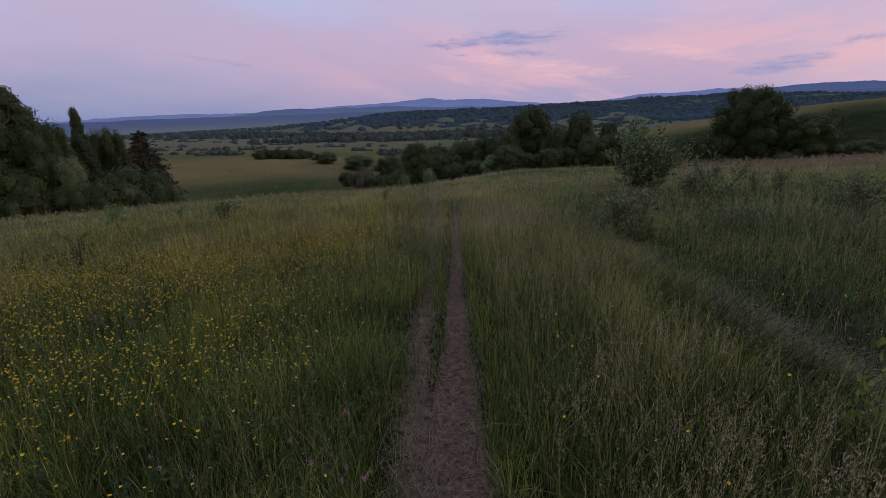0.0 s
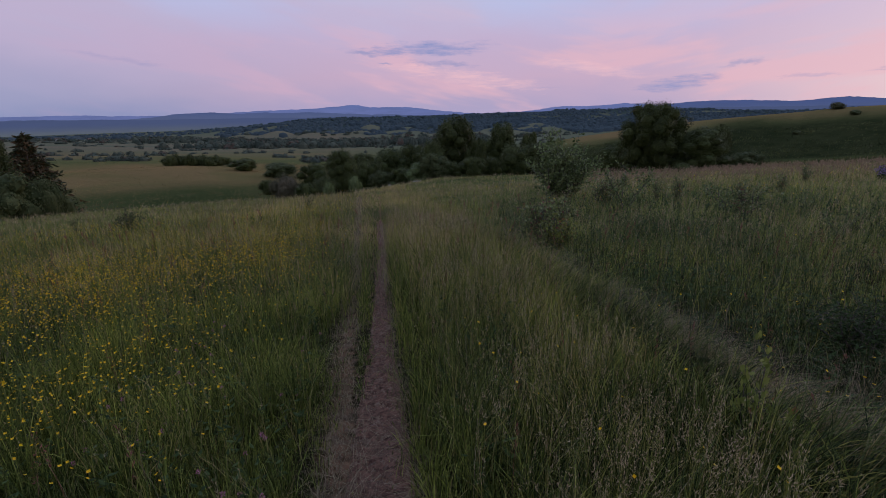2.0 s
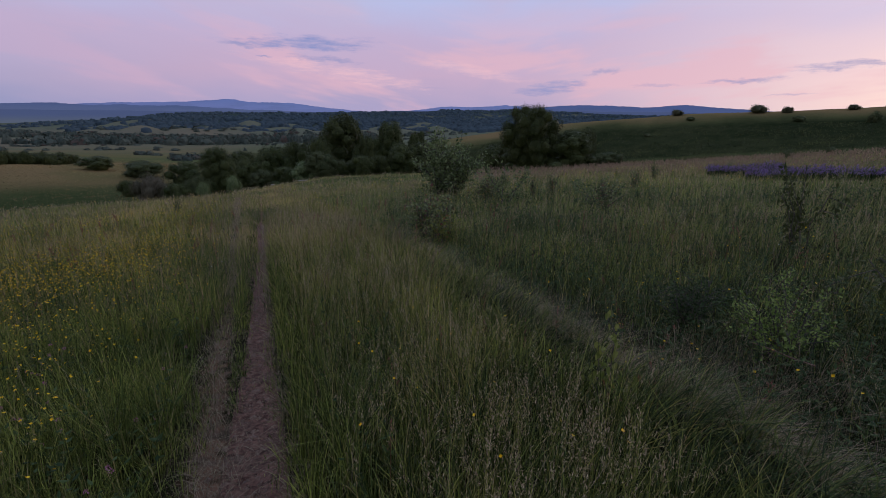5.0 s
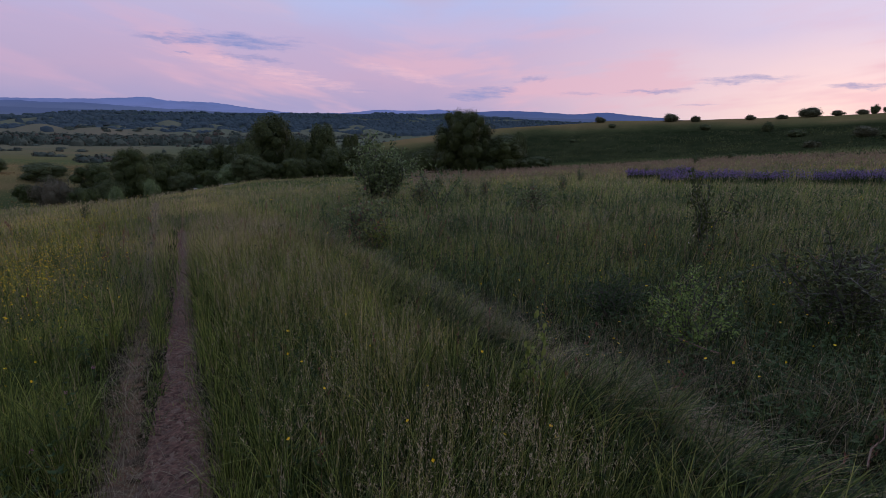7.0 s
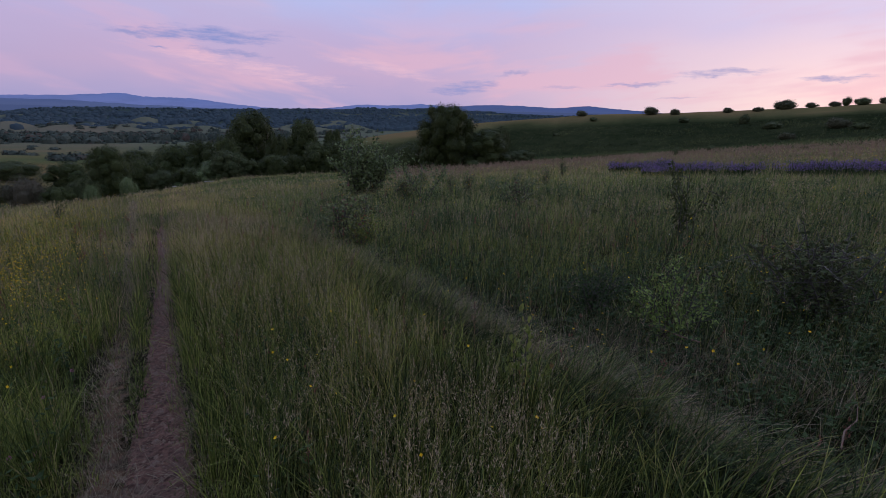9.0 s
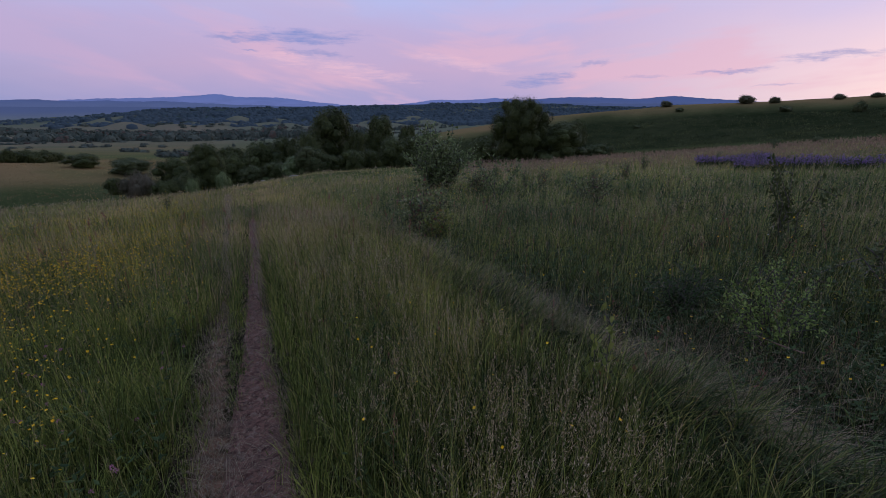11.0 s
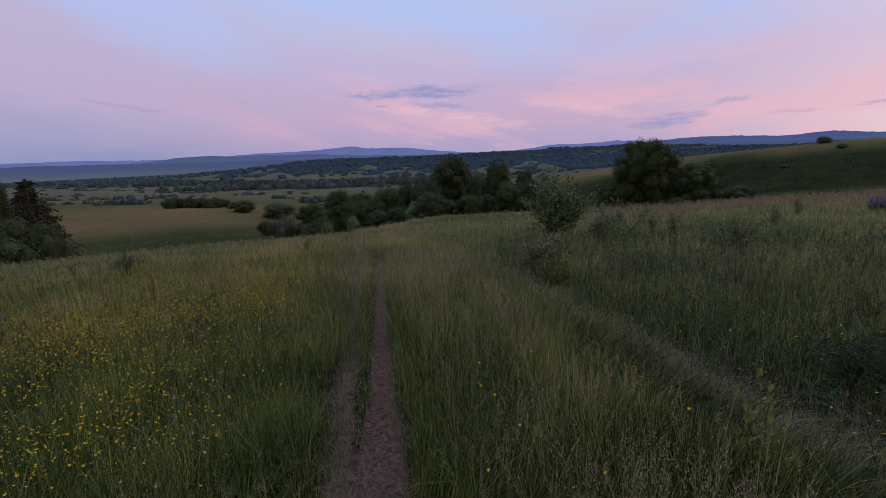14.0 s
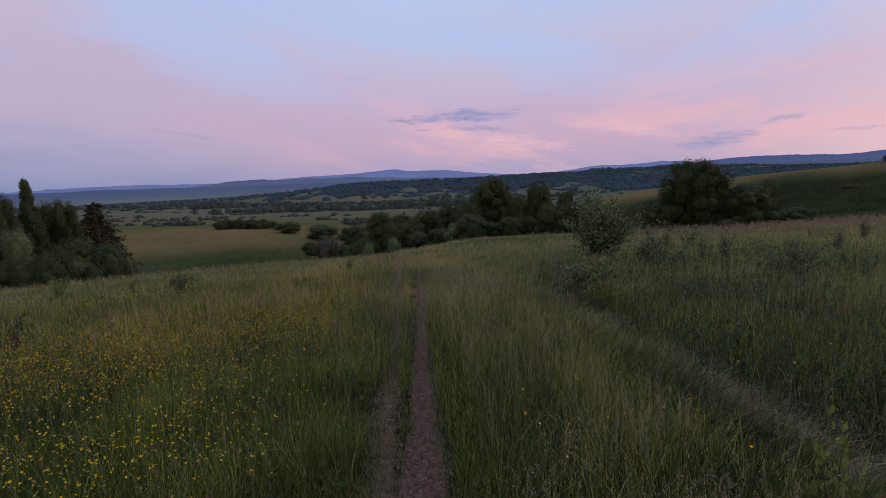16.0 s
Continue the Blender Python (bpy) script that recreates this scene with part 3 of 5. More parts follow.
def crown_tree(h, width, trunk_h, leaves, leaf, lobes=20, lobe=0.24, taper=0.0, power=3.2, ragged=0.12):
    """Broad-leaved tree: tapered trunk and limbs, crown of rounded leafy lobes with hollows between. Gives (wood, crown) arrays."""
    wood = [tube([(0, 0, -0.3), (0.02 * h, 0, h * 0.15), (-0.01 * h, 0.02 * h, h * 0.4), (0.01 * h, 0, h * 0.8)], [0.035 * h, 0.028 * h, 0.02 * h, 0.006 * h], 8)]
    lo, hi = max(trunk_h * h, -0.05 * h), h
    tall = hi - lo
    unit_size = (width * width * tall) ** (1 / 3)
    pieces, P, N = [], [], []
    s = ((np.arange(lobes) + rand(lobes, 0.1, 0.9)) / lobes) ** (0.72 if width < 1.3 else 1.2) * 0.94
    rad_l = lobe * unit_size * rand(lobes, 0.72, 1.2) * (1 - 0.45 * taper * s)
    spin = np.arange(lobes) * 2.399 + rand(lobes, -0.5, 0.5)
    prof = np.where(s < 0.35, 0.88 + 0.12 * s / 0.35, (1 - ((s - 0.35) / 0.65) ** power).clip(0) ** 0.5) * (1 - taper * s)
    reach = np.maximum(width / 2 * prof - rad_l * 0.8, 0) * (1 + rng.normal(0, ragged, lobes)) * np.where(np.arange(lobes) % 4 == 3, 0.55, 1.0)
    c = np.stack([reach * np.cos(spin), reach * np.sin(spin), lo + rad_l * 0.6 + s * (tall - rad_l * 1.5)], 1)
    n_in = 4
    ci = np.stack([np.zeros(n_in), np.zeros(n_in), lo + tall * np.linspace(0.2, 0.64, n_in)], 1)
    ri = width / 2 * np.array([0.72, 0.78, 0.66, 0.45]) * (1 - taper * np.linspace(0.1, 0.85, n_in))
    for k in range(0, lobes, 2):
        wood.append(limb((0, 0, max(h * 0.1, c[k, 2] * 0.55)), c[k], 0.010 * h, 0.003 * h))
    share = rad_l ** 2 / (rad_l ** 2).sum()
    for k in range(lobes):
        m = max(20, int(leaves * share[k]))
        d = unit(rng.normal(size=(m, 3)) + np.append(unit(c[k] - [0, 0, lo + 0.45 * tall]) * 0.55, 0)[:3])
        knobs = unit(rng.normal(size=(11, 3)))
        lump = np.clip((d @ knobs.T).max(1), 0, 1) ** 7
        rr = rad_l[k] * (0.80 + 0.26 * lump) * (0.58 + 0.48 * rand(m) ** 0.6) * np.where(rand(m) < 0.28, rand(m, 0.95, 1.32), 1.0)
        P.append(c[k] + d * rr[:, None] * np.array([1, 1, 0.85]))
        N.append(d)
        pieces.append(ball(c[k], rad_l[k] * 0.62, 0.85))
    for k in range(n_in):
        pieces.append(ball(ci[k], ri[k] * 0.68, 0.8, 7, 11))
    p, face = np.vstack(P), np.vstack(N)
    face = unit(face + rng.normal(0, 0.30, p.shape) + np.array([0, 0, 0.25]))
    out = unit(np.cross(face, rng.normal(size=p.shape)))
    out = np.where((out[:, 2] < -0.2)[:, None], -out, out)
    side = unit(np.cross(face, out))
    ls = leaf * rand(len(p), 0.7, 1.35)
    keep = p[:, 2] > -0.02 * h
    p, out, side, ls = p[keep], out[keep], side[keep], ls[keep]
    wide = np.percentile(np.abs(p[:, :2]), 99.0) * 2
    k = np.array([width / wide, width / wide, h / np.percentile(p[:, 2], 99.7)])
    core_v, core_t = gather(pieces)
    wv, wt = gather(wood)
    return (wv * k, wt), gather([cards(p * k, out, side, ls, ls * 0.72), (core_v * k, core_t)])


def spruce(h, width, rows=26, leaf=0.3):
    wood = [tube([(0, 0, -0.3), (0, 0, h * 0.5), (0.01 * h, 0, h)], [0.022 * h, 0.013 * h, 0.002 * h], 7)]
    P, A = [], []
    for k in range(rows):
        s = (k + 0.5) / rows
        z, reach = h * (0.06 + 0.93 * s), width / 2 * (1 - s) ** 0.85 + 0.04 * h * 0.3
        for b in range(int(5 + 6 * (1 - s))):
            t = rand(1, 0, 2 * np.pi)[0]
            L = reach * rand(1, 0.65, 1.15)[0]
            d = np.array([np.cos(t), np.sin(t), rand(1, -0.35, 0.15)[0]])
            if b % 2 == 0:
                wood.append(limb((0, 0, z), np.array([0, 0, z]) + d * L, 0.003 * h, 0.001 * h, 0.03 * L, 4))
            m = max(8, int(34 * L / width * 2))
            q = np.linspace(0.15, 1, m)[:, None]
            P.append(np.array([0, 0, z]) + d * L * q + rng.normal(0, 0.05 * L, (m, 3)))
            A.append(d * 0.8 + rng.normal(0, 0.55, (m, 3)) + np.array([0, 0, -0.15]))
    p, a = np.vstack(P), np.vstack(A)
    ls = leaf * rand(len(p), 0.6, 1.4)
    return gather(wood), cards(p, a, np.cross(a, rng.normal(size=a.shape)), ls, ls * 0.42)


def shrub(h, width, stems, leaves, leaf, start=0.25, aspect=0.55, spread=0.07, twigs=4, rounded=False):
    """Open shrub or sapling: many stems from the ground with side twigs, leaves along them."""
    wood, P, A = [], [], []
    for k in range(stems):
        t = rand(1, 0, 2 * np.pi)[0]
        out = width / 2 * (rand(1, 0.2, 1.0)[0] if stems > 1 else 0.15)
        hh = h * rand(1, 0.65, 1.0)[0] * (1.0 if stems == 1 else 1 - 0.35 * (out / width * 2) ** 2)
        tip = np.array([np.cos(t) * out, np.sin(t) * out, hh])
        foot = np.array([np.cos(t), np.sin(t), 0]) * 0.06 * width * rand(1)[0] + [0, 0, -0.05]
        s = np.linspace(0, 1, 5)[:, None]
        pts = foot + (tip - foot) * s
        pts[:, :2] *= 0.55 + 0.45 * s
        pts[1:4] += rng.normal(0, 0.03 * h, (3, 3))
        wood.append(tube(pts, np.linspace(0.010 * h, 0.003 * h, 5), 5))
        m = max(4, leaves // stems)
        lines = [(pts, m // 2)]
        for q in range(twigs):
            i = 1 + q % 3
            a0 = pts[i] + (pts[i + 1] - pts[i]) * rand(1)[0]
            b0 = a0 + unit(rng.normal(size=3) + [0, 0, 0.7]) * width * rand(1, 0.14, 0.34)[0]
            wood.append(limb(a0, b0, 0.004 * h, 0.0015 * h, 0, 4))
            lines.append((np.linspace(a0, b0, 5), m // (2 * twigs) + 1))
        for line, cnt in lines:
            u = rand(cnt, start if line is pts else 0.2, 1.0) * 4
            i = np.minimum(u.astype(int), 3)
            f = (u - i)[:, None]
            P.append(line[i] * (1 - f) + line[i + 1] * f + rng.normal(0, spread * h * 0.5, (cnt, 3)))
            A.append(rng.normal(size=(cnt, 3)) + np.array([np.cos(t), np.sin(t), 0.4]) * 0.6)
    p, a = np.vstack(P), np.vstack(A)
    p[:, 2] = np.maximum(p[:, 2], 0.02)
    ls = leaf * rand(len(p), 0.65, 1.3)
    across = np.cross(a, rng.normal(size=a.shape))
    if rounded:
        return gather(wood), discs(p, a, across, ls)
    return gather(wood), cards(p, a, across, ls, ls * aspect)


made_plants = {}


def plant(key, name, make, leaf_mat, azimuth, r, h, w, label, category="tree", group="", turn=None, crown="crown", stem="trunk", wood_mat=None):
    """Sets a plant on the ground; the arrays of one kind are built once, one metre tall and wide."""
    x, y, z = spot(azimuth, r)
    turn = turn if turn is not None else (azimuth * 47.0 + r * 13.0) % 360
    m = Matrix.LocRotScale((x, y, z - 0.03), Euler((0, 0, radians(turn))), (w, w, h))
    if key not in made_plants:
        wood, leaves = make()
        ob = new(name)
        part(stem, mesh_from(stem, *wood, wood_mat or BARK, True), ob)
        part(crown, mesh_from(crown, *leaves, leaf_mat), ob)
        made_plants[key] = ob
        ob.matrix_basis = m
    else:
        proto = made_plants[key]
        ob = new(name)
        for child in proto.children:
            part(child.name.split(".")[0], child.data, ob)
        ob.matrix_basis = m
    return tagged(ob, label, category, group)


# ---------------------------------------------------------------- trees of the left group
K = {  # own width for one metre of height, and how it is built
    "round_a": (1.0, lambda: crown_tree(1, 1.0, -0.1, 18000, 0.020, 56, 0.145, 0, 4.2)),
    "round_b": (0.9, lambda: crown_tree(1, 0.9, -0.1, 14000, 0.021, 30, 0.19, 0.05, 2.8, 0.2)),
    "tall_a": (0.6, lambda: crown_tree(1, 0.6, 0.0, 13000, 0.017, 54, 0.125, 0.35, 1.3, 0.34)),
    "plume": (0.55, lambda: crown_tree(1, 0.55, 0.0, 11000, 0.018, 60, 0.11, 0.78, 1.4, 0.25)),
    "bush_a": (1.5, lambda: crown_tree(1, 1.5, -0.1, 5800, 0.046, 20, 0.24, 0, 2.6)),
    "bush_b": (1.7, lambda: crown_tree(1, 1.7, -0.1, 4900, 0.050, 15, 0.27, 0, 2.0, 0.2)),
    "back_a": (1.0, lambda: crown_tree(1, 1.0, -0.1, 6500, 0.036, 30, 0.20, 0, 4.5)),
    "back_b": (1.2, lambda: crown_tree(1, 1.2, -0.1, 5600, 0.040, 20, 0.24, 0.0, 4.0, 0.2)),
    "far_a": (1.7, lambda: crown_tree(1, 1.7, -0.1, 1600, 0.088, 13, 0.27)),
    "far_b": (1.8, lambda: crown_tree(1, 1.8, -0.1, 1700, 0.085, 9, 0.30, 0, 2.0, 0.25)),
    "spruce": (0.6, lambda: spruce(1, 0.6, 38, 0.042)),
}


def tree(key, leaf_mat, azimuth, r, top, width_deg, label, name="tree", category="tree", group="", base=None):
    """A tree whose top shows `top` degrees above eye level and which is width_deg wide as seen from the path."""
    z = spot(azimuth, r)[2]
    h = EYE + r * math.tan(radians(top)) - z
    w = r * radians(width_deg) * (1.28 if group == "trees along the stream" and r < 80 else 1.1)
    own, make = K[key]
    return plant((key, leaf_mat.name), name, make, leaf_mat, azimuth, r, max(h, 0.42 * w), max(w, 0.3) / own, label, category, group)


LG = "trees at the meadow's edge"
tree("tall_a", ALDER, -42.0, 46, 3.0, 6.4, "tall dark green alder with a loose pointed crown", group=LG)
tree("plume", GREYB, -37.2, 47, 1.0, 4.2, "slender birch-like tree with a light green pointed top", group=LG)
tree("round_a", ALDER, -40.2, 43, 0.1, 4.6, "dense dark green alder standing in the group", group=LG)
tree("round_b", MIXED, -38.6, 41, -3.2, 3.6, "grey-green willow with a rounded crown", group=LG)
tree("round_a", OAKY, -35.3, 52, -0.9, 3.8, "dark round broad-leaved tree behind the shrubs", group=LG)
fir = tree("spruce", NEEDLE, -32.4, 45, -1.2, 6.0, "spruce with rusty brown cones near its top", "spruce_tree", "tree", LG)
cone = rand((700, 2))
ring = 0.3 * (1 - (0.35 + 0.62 * cone[:, 0])) ** 0.85 * rand(700, 0.7, 1.05)
spin = cone[:, 1] * 2 * np.pi
cp = np.stack([ring * np.cos(spin), ring * np.sin(spin), 0.36 + 0.62 * cone[:, 0]], 1)
tagged(part("cone_spray", mesh_from("cone_spray", *cards(cp, rng.normal(0, 0.5, cp.shape) + [0, 0, -0.8], rng.normal(size=cp.shape), rand(700, 0.03, 0.05), 0.022), RUSSET), fir), "rusty brown hanging cones", "", "", "stuff")
tree("bush_a", GREYB, -34.3, 42, -4.3, 5.6, "broad grey-green willow shrub", "shrub", "shrub", LG)
tree("bush_b", GREYB, -31.6, 42, -5.4, 3.4, "low grey-green shrub at the foot of the spruce", "shrub", "shrub", LG)
tree("bush_b", ALDER, -37.0, 40, -5.6, 4.0, "dark green shrub under the alders", "shrub", "shrub", LG)
tree("bush_a", ALDER, -42.5, 41, -4.0, 5.0, "dark green shrub under the alders", "shrub", "shrub", LG)
tree("round_a", ALDER, -45.5, 43, 1.8, 7.0, "dense dark green alder standing in the group", group=LG)
tree("tall_a", ALDER, -50.0, 45, 2.5, 7.0, "tall dark green alder with a loose pointed crown", group=LG)
tree("bush_b", ALDER, -47.0, 39, -4.5, 5.0, "dark green shrub under the alders", "shrub", "shrub", LG)

# ---------------------------------------------------------------- trees along the stream
SG = "trees along the stream"
tree("round_b", ALDER, -3.4, 66, -3.9, 3.4, "dark green willow tree standing at the dip", group=SG)
for a, r, top, wd, mat, words in [
    (-5.6, 64, -6.9, 2.6, GREYB, "low rounded shrub by the willow"), (-7.6, 63, -7.5, 2.2, ALDER, "low rounded shrub by the willow"), (-9.8, 66, -6.4, 2.6, DRYSHRUB, "brownish thin shrub with dry twigs"),
    (-2.0, 62, -7.0, 1.4, WILLOW, "small pale green shrub"), (-5.0, 60, -7.6, 1.2, WILLOW, "small pale green shrub"), (-11.9, 74, -7.0, 1.6, ALDER, "low dark shrub by the field"),
    (1.2, 74, -6.5, 2.2, GREYB, "rounded grey-green shrub by the stream"), (3.7, 72, -6.2, 2.4, ALDER, "rounded green shrub by the stream"), (5.9, 70, -5.6, 2.8, WILLOW, "rounded light green shrub by the stream"),
    (7.6, 69, -4.6, 3.2, GREYB, "tall grey-green shrub by the stream"), (10.0, 70, -5.6, 2.4, ALDER, "rounded green shrub by the stream"), (12.4, 68, -5.0, 2.6, ALDER, "tall dark shrub by the stream"),
    (14.4, 70, -5.0, 2.4, OAKY, "tall dark shrub by the stream"), (17.2, 72, -3.6, 3.6, ALDER, "tall dark shrub by the stream"), (19.6, 74, -3.4, 3.4, OAKY, "tall dark shrub by the stream"),
    (21.8, 78, -4.2, 3.0, ALDER, "rounded green shrub by the stream"), (-0.6, 82, -5.2, 3.4, ALDER, "dark rounded shrub behind the willow"), (-6.5, 92, -5.3, 3.6, ALDER, "long dark thicket along the stream"),
    (-10.5, 104, -5.1, 3.6, GREYB, "long dark thicket along the stream"), (-14.0, 118, -4.9, 3.0, ALDER, "low dark thicket at the field's end"),
]:
    tree(("bush_a" if int(r) % 2 else "bush_b") if r < 68 else ("back_a" if int(r) % 2 else "back_b"), mat, a, r, top, wd, words, "shrub", "shrub", SG)
tree("back_a", OAKY, 10.2, 92, -0.4, 5.6, "large dark round oak-like tree", group=SG)
tree("back_a", ALDER, 15.7, 88, -1.2, 3.6, "tall dark narrow round tree", group=SG)
tree("back_b", ALDER, 2.2, 92, -3.9, 4.0, "dark green tree with an uneven crown", group=SG)
tree("back_b", OAKY, 5.2, 96, -3.5, 3.8, "dark green tree with an uneven crown", group=SG)
tree("back_a", ALDER, -0.8, 104, -4.4, 3.2, "dark green round tree", group=SG)
tree("back_b", ALDER, 7.6, 84, -3.0, 3.0, "dark green tree with an uneven crown", group=SG)
tree("back_b", OAKY, 12.9, 84, -2.9, 2.8, "dark green tree with an uneven crown", group=SG)
tree("back_b", ALDER, 18.6, 92, -2.3, 1.6, "small pointed dark tree", group=SG)
tree("back_b", ALDER, 19.4, 300, -2.2, 1.0, "small pointed dark tree on the far slope", group=SG)

# ---------------------------------------------------------------- the lone tree and the hill
HG = "shrubs on the grassy hill"
tree("round_a", OAKY, 32.4, 63, 0.9, 6.4, "big dark round tree at the foot of the hill")
tree("round_b", ALDER, 37.4, 64, -1.7, 5.2, "lower dark tree leaning on the big one")
tree("bush_a", ALDER, 28.2, 66, -3.6, 4.0, "dark shrub in the big tree's shade", "shrub", "shrub")
tree("bush_b", ALDER, 35.6, 58, -5.4, 2.2, "low dark shrub before the tree", "shrub", "shrub")
tree("bush_a", GREYB, 41.3, 68, -4.0, 2.9, "low rounded grey-green shrub", "shrub", "shrub")
tree("bush_a", ALDER, 38.8, 92, -1.4, 2.2, "dark shrub high on the slope", "shrub", "shrub", HG)
for a, r, top, wd, key in [(47.6, 126, 0.5, 1.7, "far_a"), (54.8, 126, 0.8, 2.2, "far_a"), (57.2, 124, 0.95, 1.2, "far_a"), (58.2, 112, -0.3, 1.6, "far_b"), (62.0, 126, 1.15, 1.3, "far_a"), (64.6, 126, 1.2, 1.2, "far_a"), (66.7, 128, 1.95, 2.3, "far_a"),
                           (68.7, 128, 1.7, 1.3, "far_a"), (70.4, 128, 1.8, 1.2, "far_a"), (71.2, 130, 2.25, 0.9, "far_b"), (72.3, 128, 2.0, 1.8, "far_b"), (74.0, 128, 2.3, 1.6, "far_a"), (76.0, 126, 2.5, 2.0, "far_b"), (78.5, 128, 2.7, 1.8, "far_a"), (81.0, 126, 2.8, 2.2, "far_b"),
                           (63.6, 108, 0.6, 1.3, "far_b"), (70.9, 96, 0.3, 2.6, "far_a"), (72.6, 92, -0.6, 1.6, "far_b"), (67.4, 86, -1.5, 1.8, "far_a"), (64.8, 62, -2.4, 0.9, "far_a"), (61.2, 74, -2.6, 1.3, "far_b"), (58.0, 58, -3.0, 1.5, "far_b"), (69.2, 60, -2.0, 1.4, "far_b"), (66.0, 100, -0.2, 2.0, "far_b"), (75.0, 80, -0.4, 2.0, "far_a"),
                           (53.5, 50, -4.6, 0.8, "far_b"), (49.0, 118, -0.9, 1.2, "far_b"), (45.0, 104, -2.2, 1.0, "far_b")]:
    tree(key, HEATH if key == "far_a" else GREYB, a, r, top, wd * 0.78, "dark rounded shrub on the grassy slope", "shrub", "shrub", HG)

# ---------------------------------------------------------------- saplings and shrubs in the meadow
S = {
    "sapling": lambda: shrub(1, 1, 12, 2300, 0.050, 0.14, 0.6, 0.045, 8),
    "low": lambda: shrub(1, 1, 12, 620, 0.066, 0.10, 0.6, 0.05, 5),
    "bush": lambda: shrub(1, 1, 16, 2100, 0.052, 0.10, 0.6, 0.05, 6),
    "thin": lambda: shrub(1, 1, 4, 430, 0.062, 0.25, 0.5, 0.04, 6),
    "stalk": lambda: shrub(1, 1, 5, 640, 0.056, 0.1, 0.45, 0.05, 4),
    "rose": lambda: shrub(1, 1, 24, 2600, 0.036, 0.2, 0.6, 0.035, 6),
    "lime": lambda: shrub(1, 1, 4, 150, 0.060, 0.3, 0.85, 0.04, 4, True),
}
MG = "young shrubs in the meadow"


def young(key, leaf_mat, azimuth, r, h, w, label, name="shrub", category="shrub"):
    return plant((key, leaf_mat.name), name, S[key], leaf_mat, azimuth, r, h, w, label, category, MG, None, "foliage", "stem")


young("sapling", WILLOW, 22.0, 19.2, 2.75, 2.7, "young willow with small grey-green leaves and visible stems", "young_tree", "tree")
young("sapling", WILLOW, 23.8, 19.4, 2.1, 2.5, "young willow with small grey-green leaves and visible stems", "young_tree", "tree")
young("bush", MIXED, 20.8, 8.4, 1.25, 1.25, "low shrub with dull green and reddish leaves", "shrub")
young("low", LIME, 23.2, 7.9, 0.75, 0.7, "small yellow-green shrub beside the low bush", "shrub")
young("thin", WILLOW, 30.2, 13.2, 1.75, 1.4, "thin leaning willow sapling with sparse leaves", "sapling", "sapling")
young("bush", MIXED, 27.4, 15.0, 1.05, 1.3, "low willow shrub in tall grass", "shrub")
for a, r, h, wd, key in [(29.0, 17, 0.8, 0.7, "low"), (33.6, 16.5, 0.7, 0.6, "low"), (35.6, 16, 0.85, 0.7, "low"), (38.5, 17, 0.7, 0.7, "thin"), (40.8, 12.5, 0.95, 1.2, "thin"), (42.2, 12, 0.8, 1.0, "low"), (41.5, 16, 0.7, 0.6, "low"), (44.5, 19, 0.75, 0.7, "low"),
                         (47.0, 13, 0.7, 0.6, "thin"), (50.0, 9.5, 0.7, 0.5, "thin"), (46.5, 24, 0.8, 0.6, "low"), (53.5, 28, 0.7, 0.6, "low"), (25.0, 11, 0.5, 0.35, "thin"), (16.0, 26, 0.7, 0.5, "thin"), (30.0, 24, 0.6, 0.6, "low")]:
    young(key, WILLOW if key == "thin" else MIXED, a, r, h + 0.12, wd * 1.1, "small grey-green shrub among the grasses")
young("low", GREYB, -25.8, 16.5, 0.95, 0.9, "small dark shrub among the grasses")
young("stalk", ALDER, -7.6, 19.2, 0.95, 0.6, "small upright dark shrub by the rut")
young("stalk", ALDER, -40.0, 9.2, 1.05, 0.65, "upright leafy dark sapling", "sapling", "sapling")
young("low", ROSE, -36.0, 22.0, 0.9, 1.0, "small light green shrub")
young("thin", GREYB, -30.0, 18.0, 0.7, 0.4, "small dark shrub among the grasses")
young("stalk", ALDER, 61.0, 8.0, 1.65, 0.95, "dark upright branching sapling", "sapling", "sapling")
young("stalk", ALDER, 51.0, 10.0, 0.6, 0.35, "small dark leafy sapling in the grass", "sapling", "sapling")
young("rose", ROSE, 62.0, 3.9, 0.72, 0.72, "wild rose bush with fresh green leaflets", "rose_bush", "shrub")
young("rose", HERB, 53.5, 4.4, 0.55, 0.8, "low wild rose shoots with green leaflets", "rose_bush", "shrub")
young("rose", GREYB, 73.5, 5.0, 0.95, 1.3, "dense dark green wild rose bush", "rose_bush", "shrub")
young("lime", LIME, 46.0, 2.65, 0.74, 0.42, "small aspen shoot with yellow-green round leaves", "aspen_shoot", "sapling")

# ---------------------------------------------------------------- grass
WEDGE = (radians(-64), radians(94))


def scatter(near, k, r0, r1, fan=WEDGE):
    """Places in the fan of the view: `near` a square metre close by, thinning with the square of the distance."""
    rc = math.sqrt(k / near)
    th = fan[1] - fan[0]
    n1 = int(near * th / 2 * max(0.0, min(rc, r1) ** 2 - r0 ** 2)) if rc > r0 else 0
    n2 = int(k * th * math.log(r1 / max(rc, r0))) if r1 > max(rc, r0) else 0
    ra = np.sqrt(rand(n1, r0 ** 2, min(rc, r1) ** 2)) if n1 else np.zeros(0)
    rb = max(rc, r0) * (r1 / max(rc, r0)) ** rand(n2)
    r, a = np.concatenate([ra, rb]), rand(n1 + n2, *fan)
    return r * np.sin(a), r * np.cos(a)


def zones(x, y):
    d, q = x - path_x(y), x - rut_x(y)
    return d, q, np.hypot(x, y)


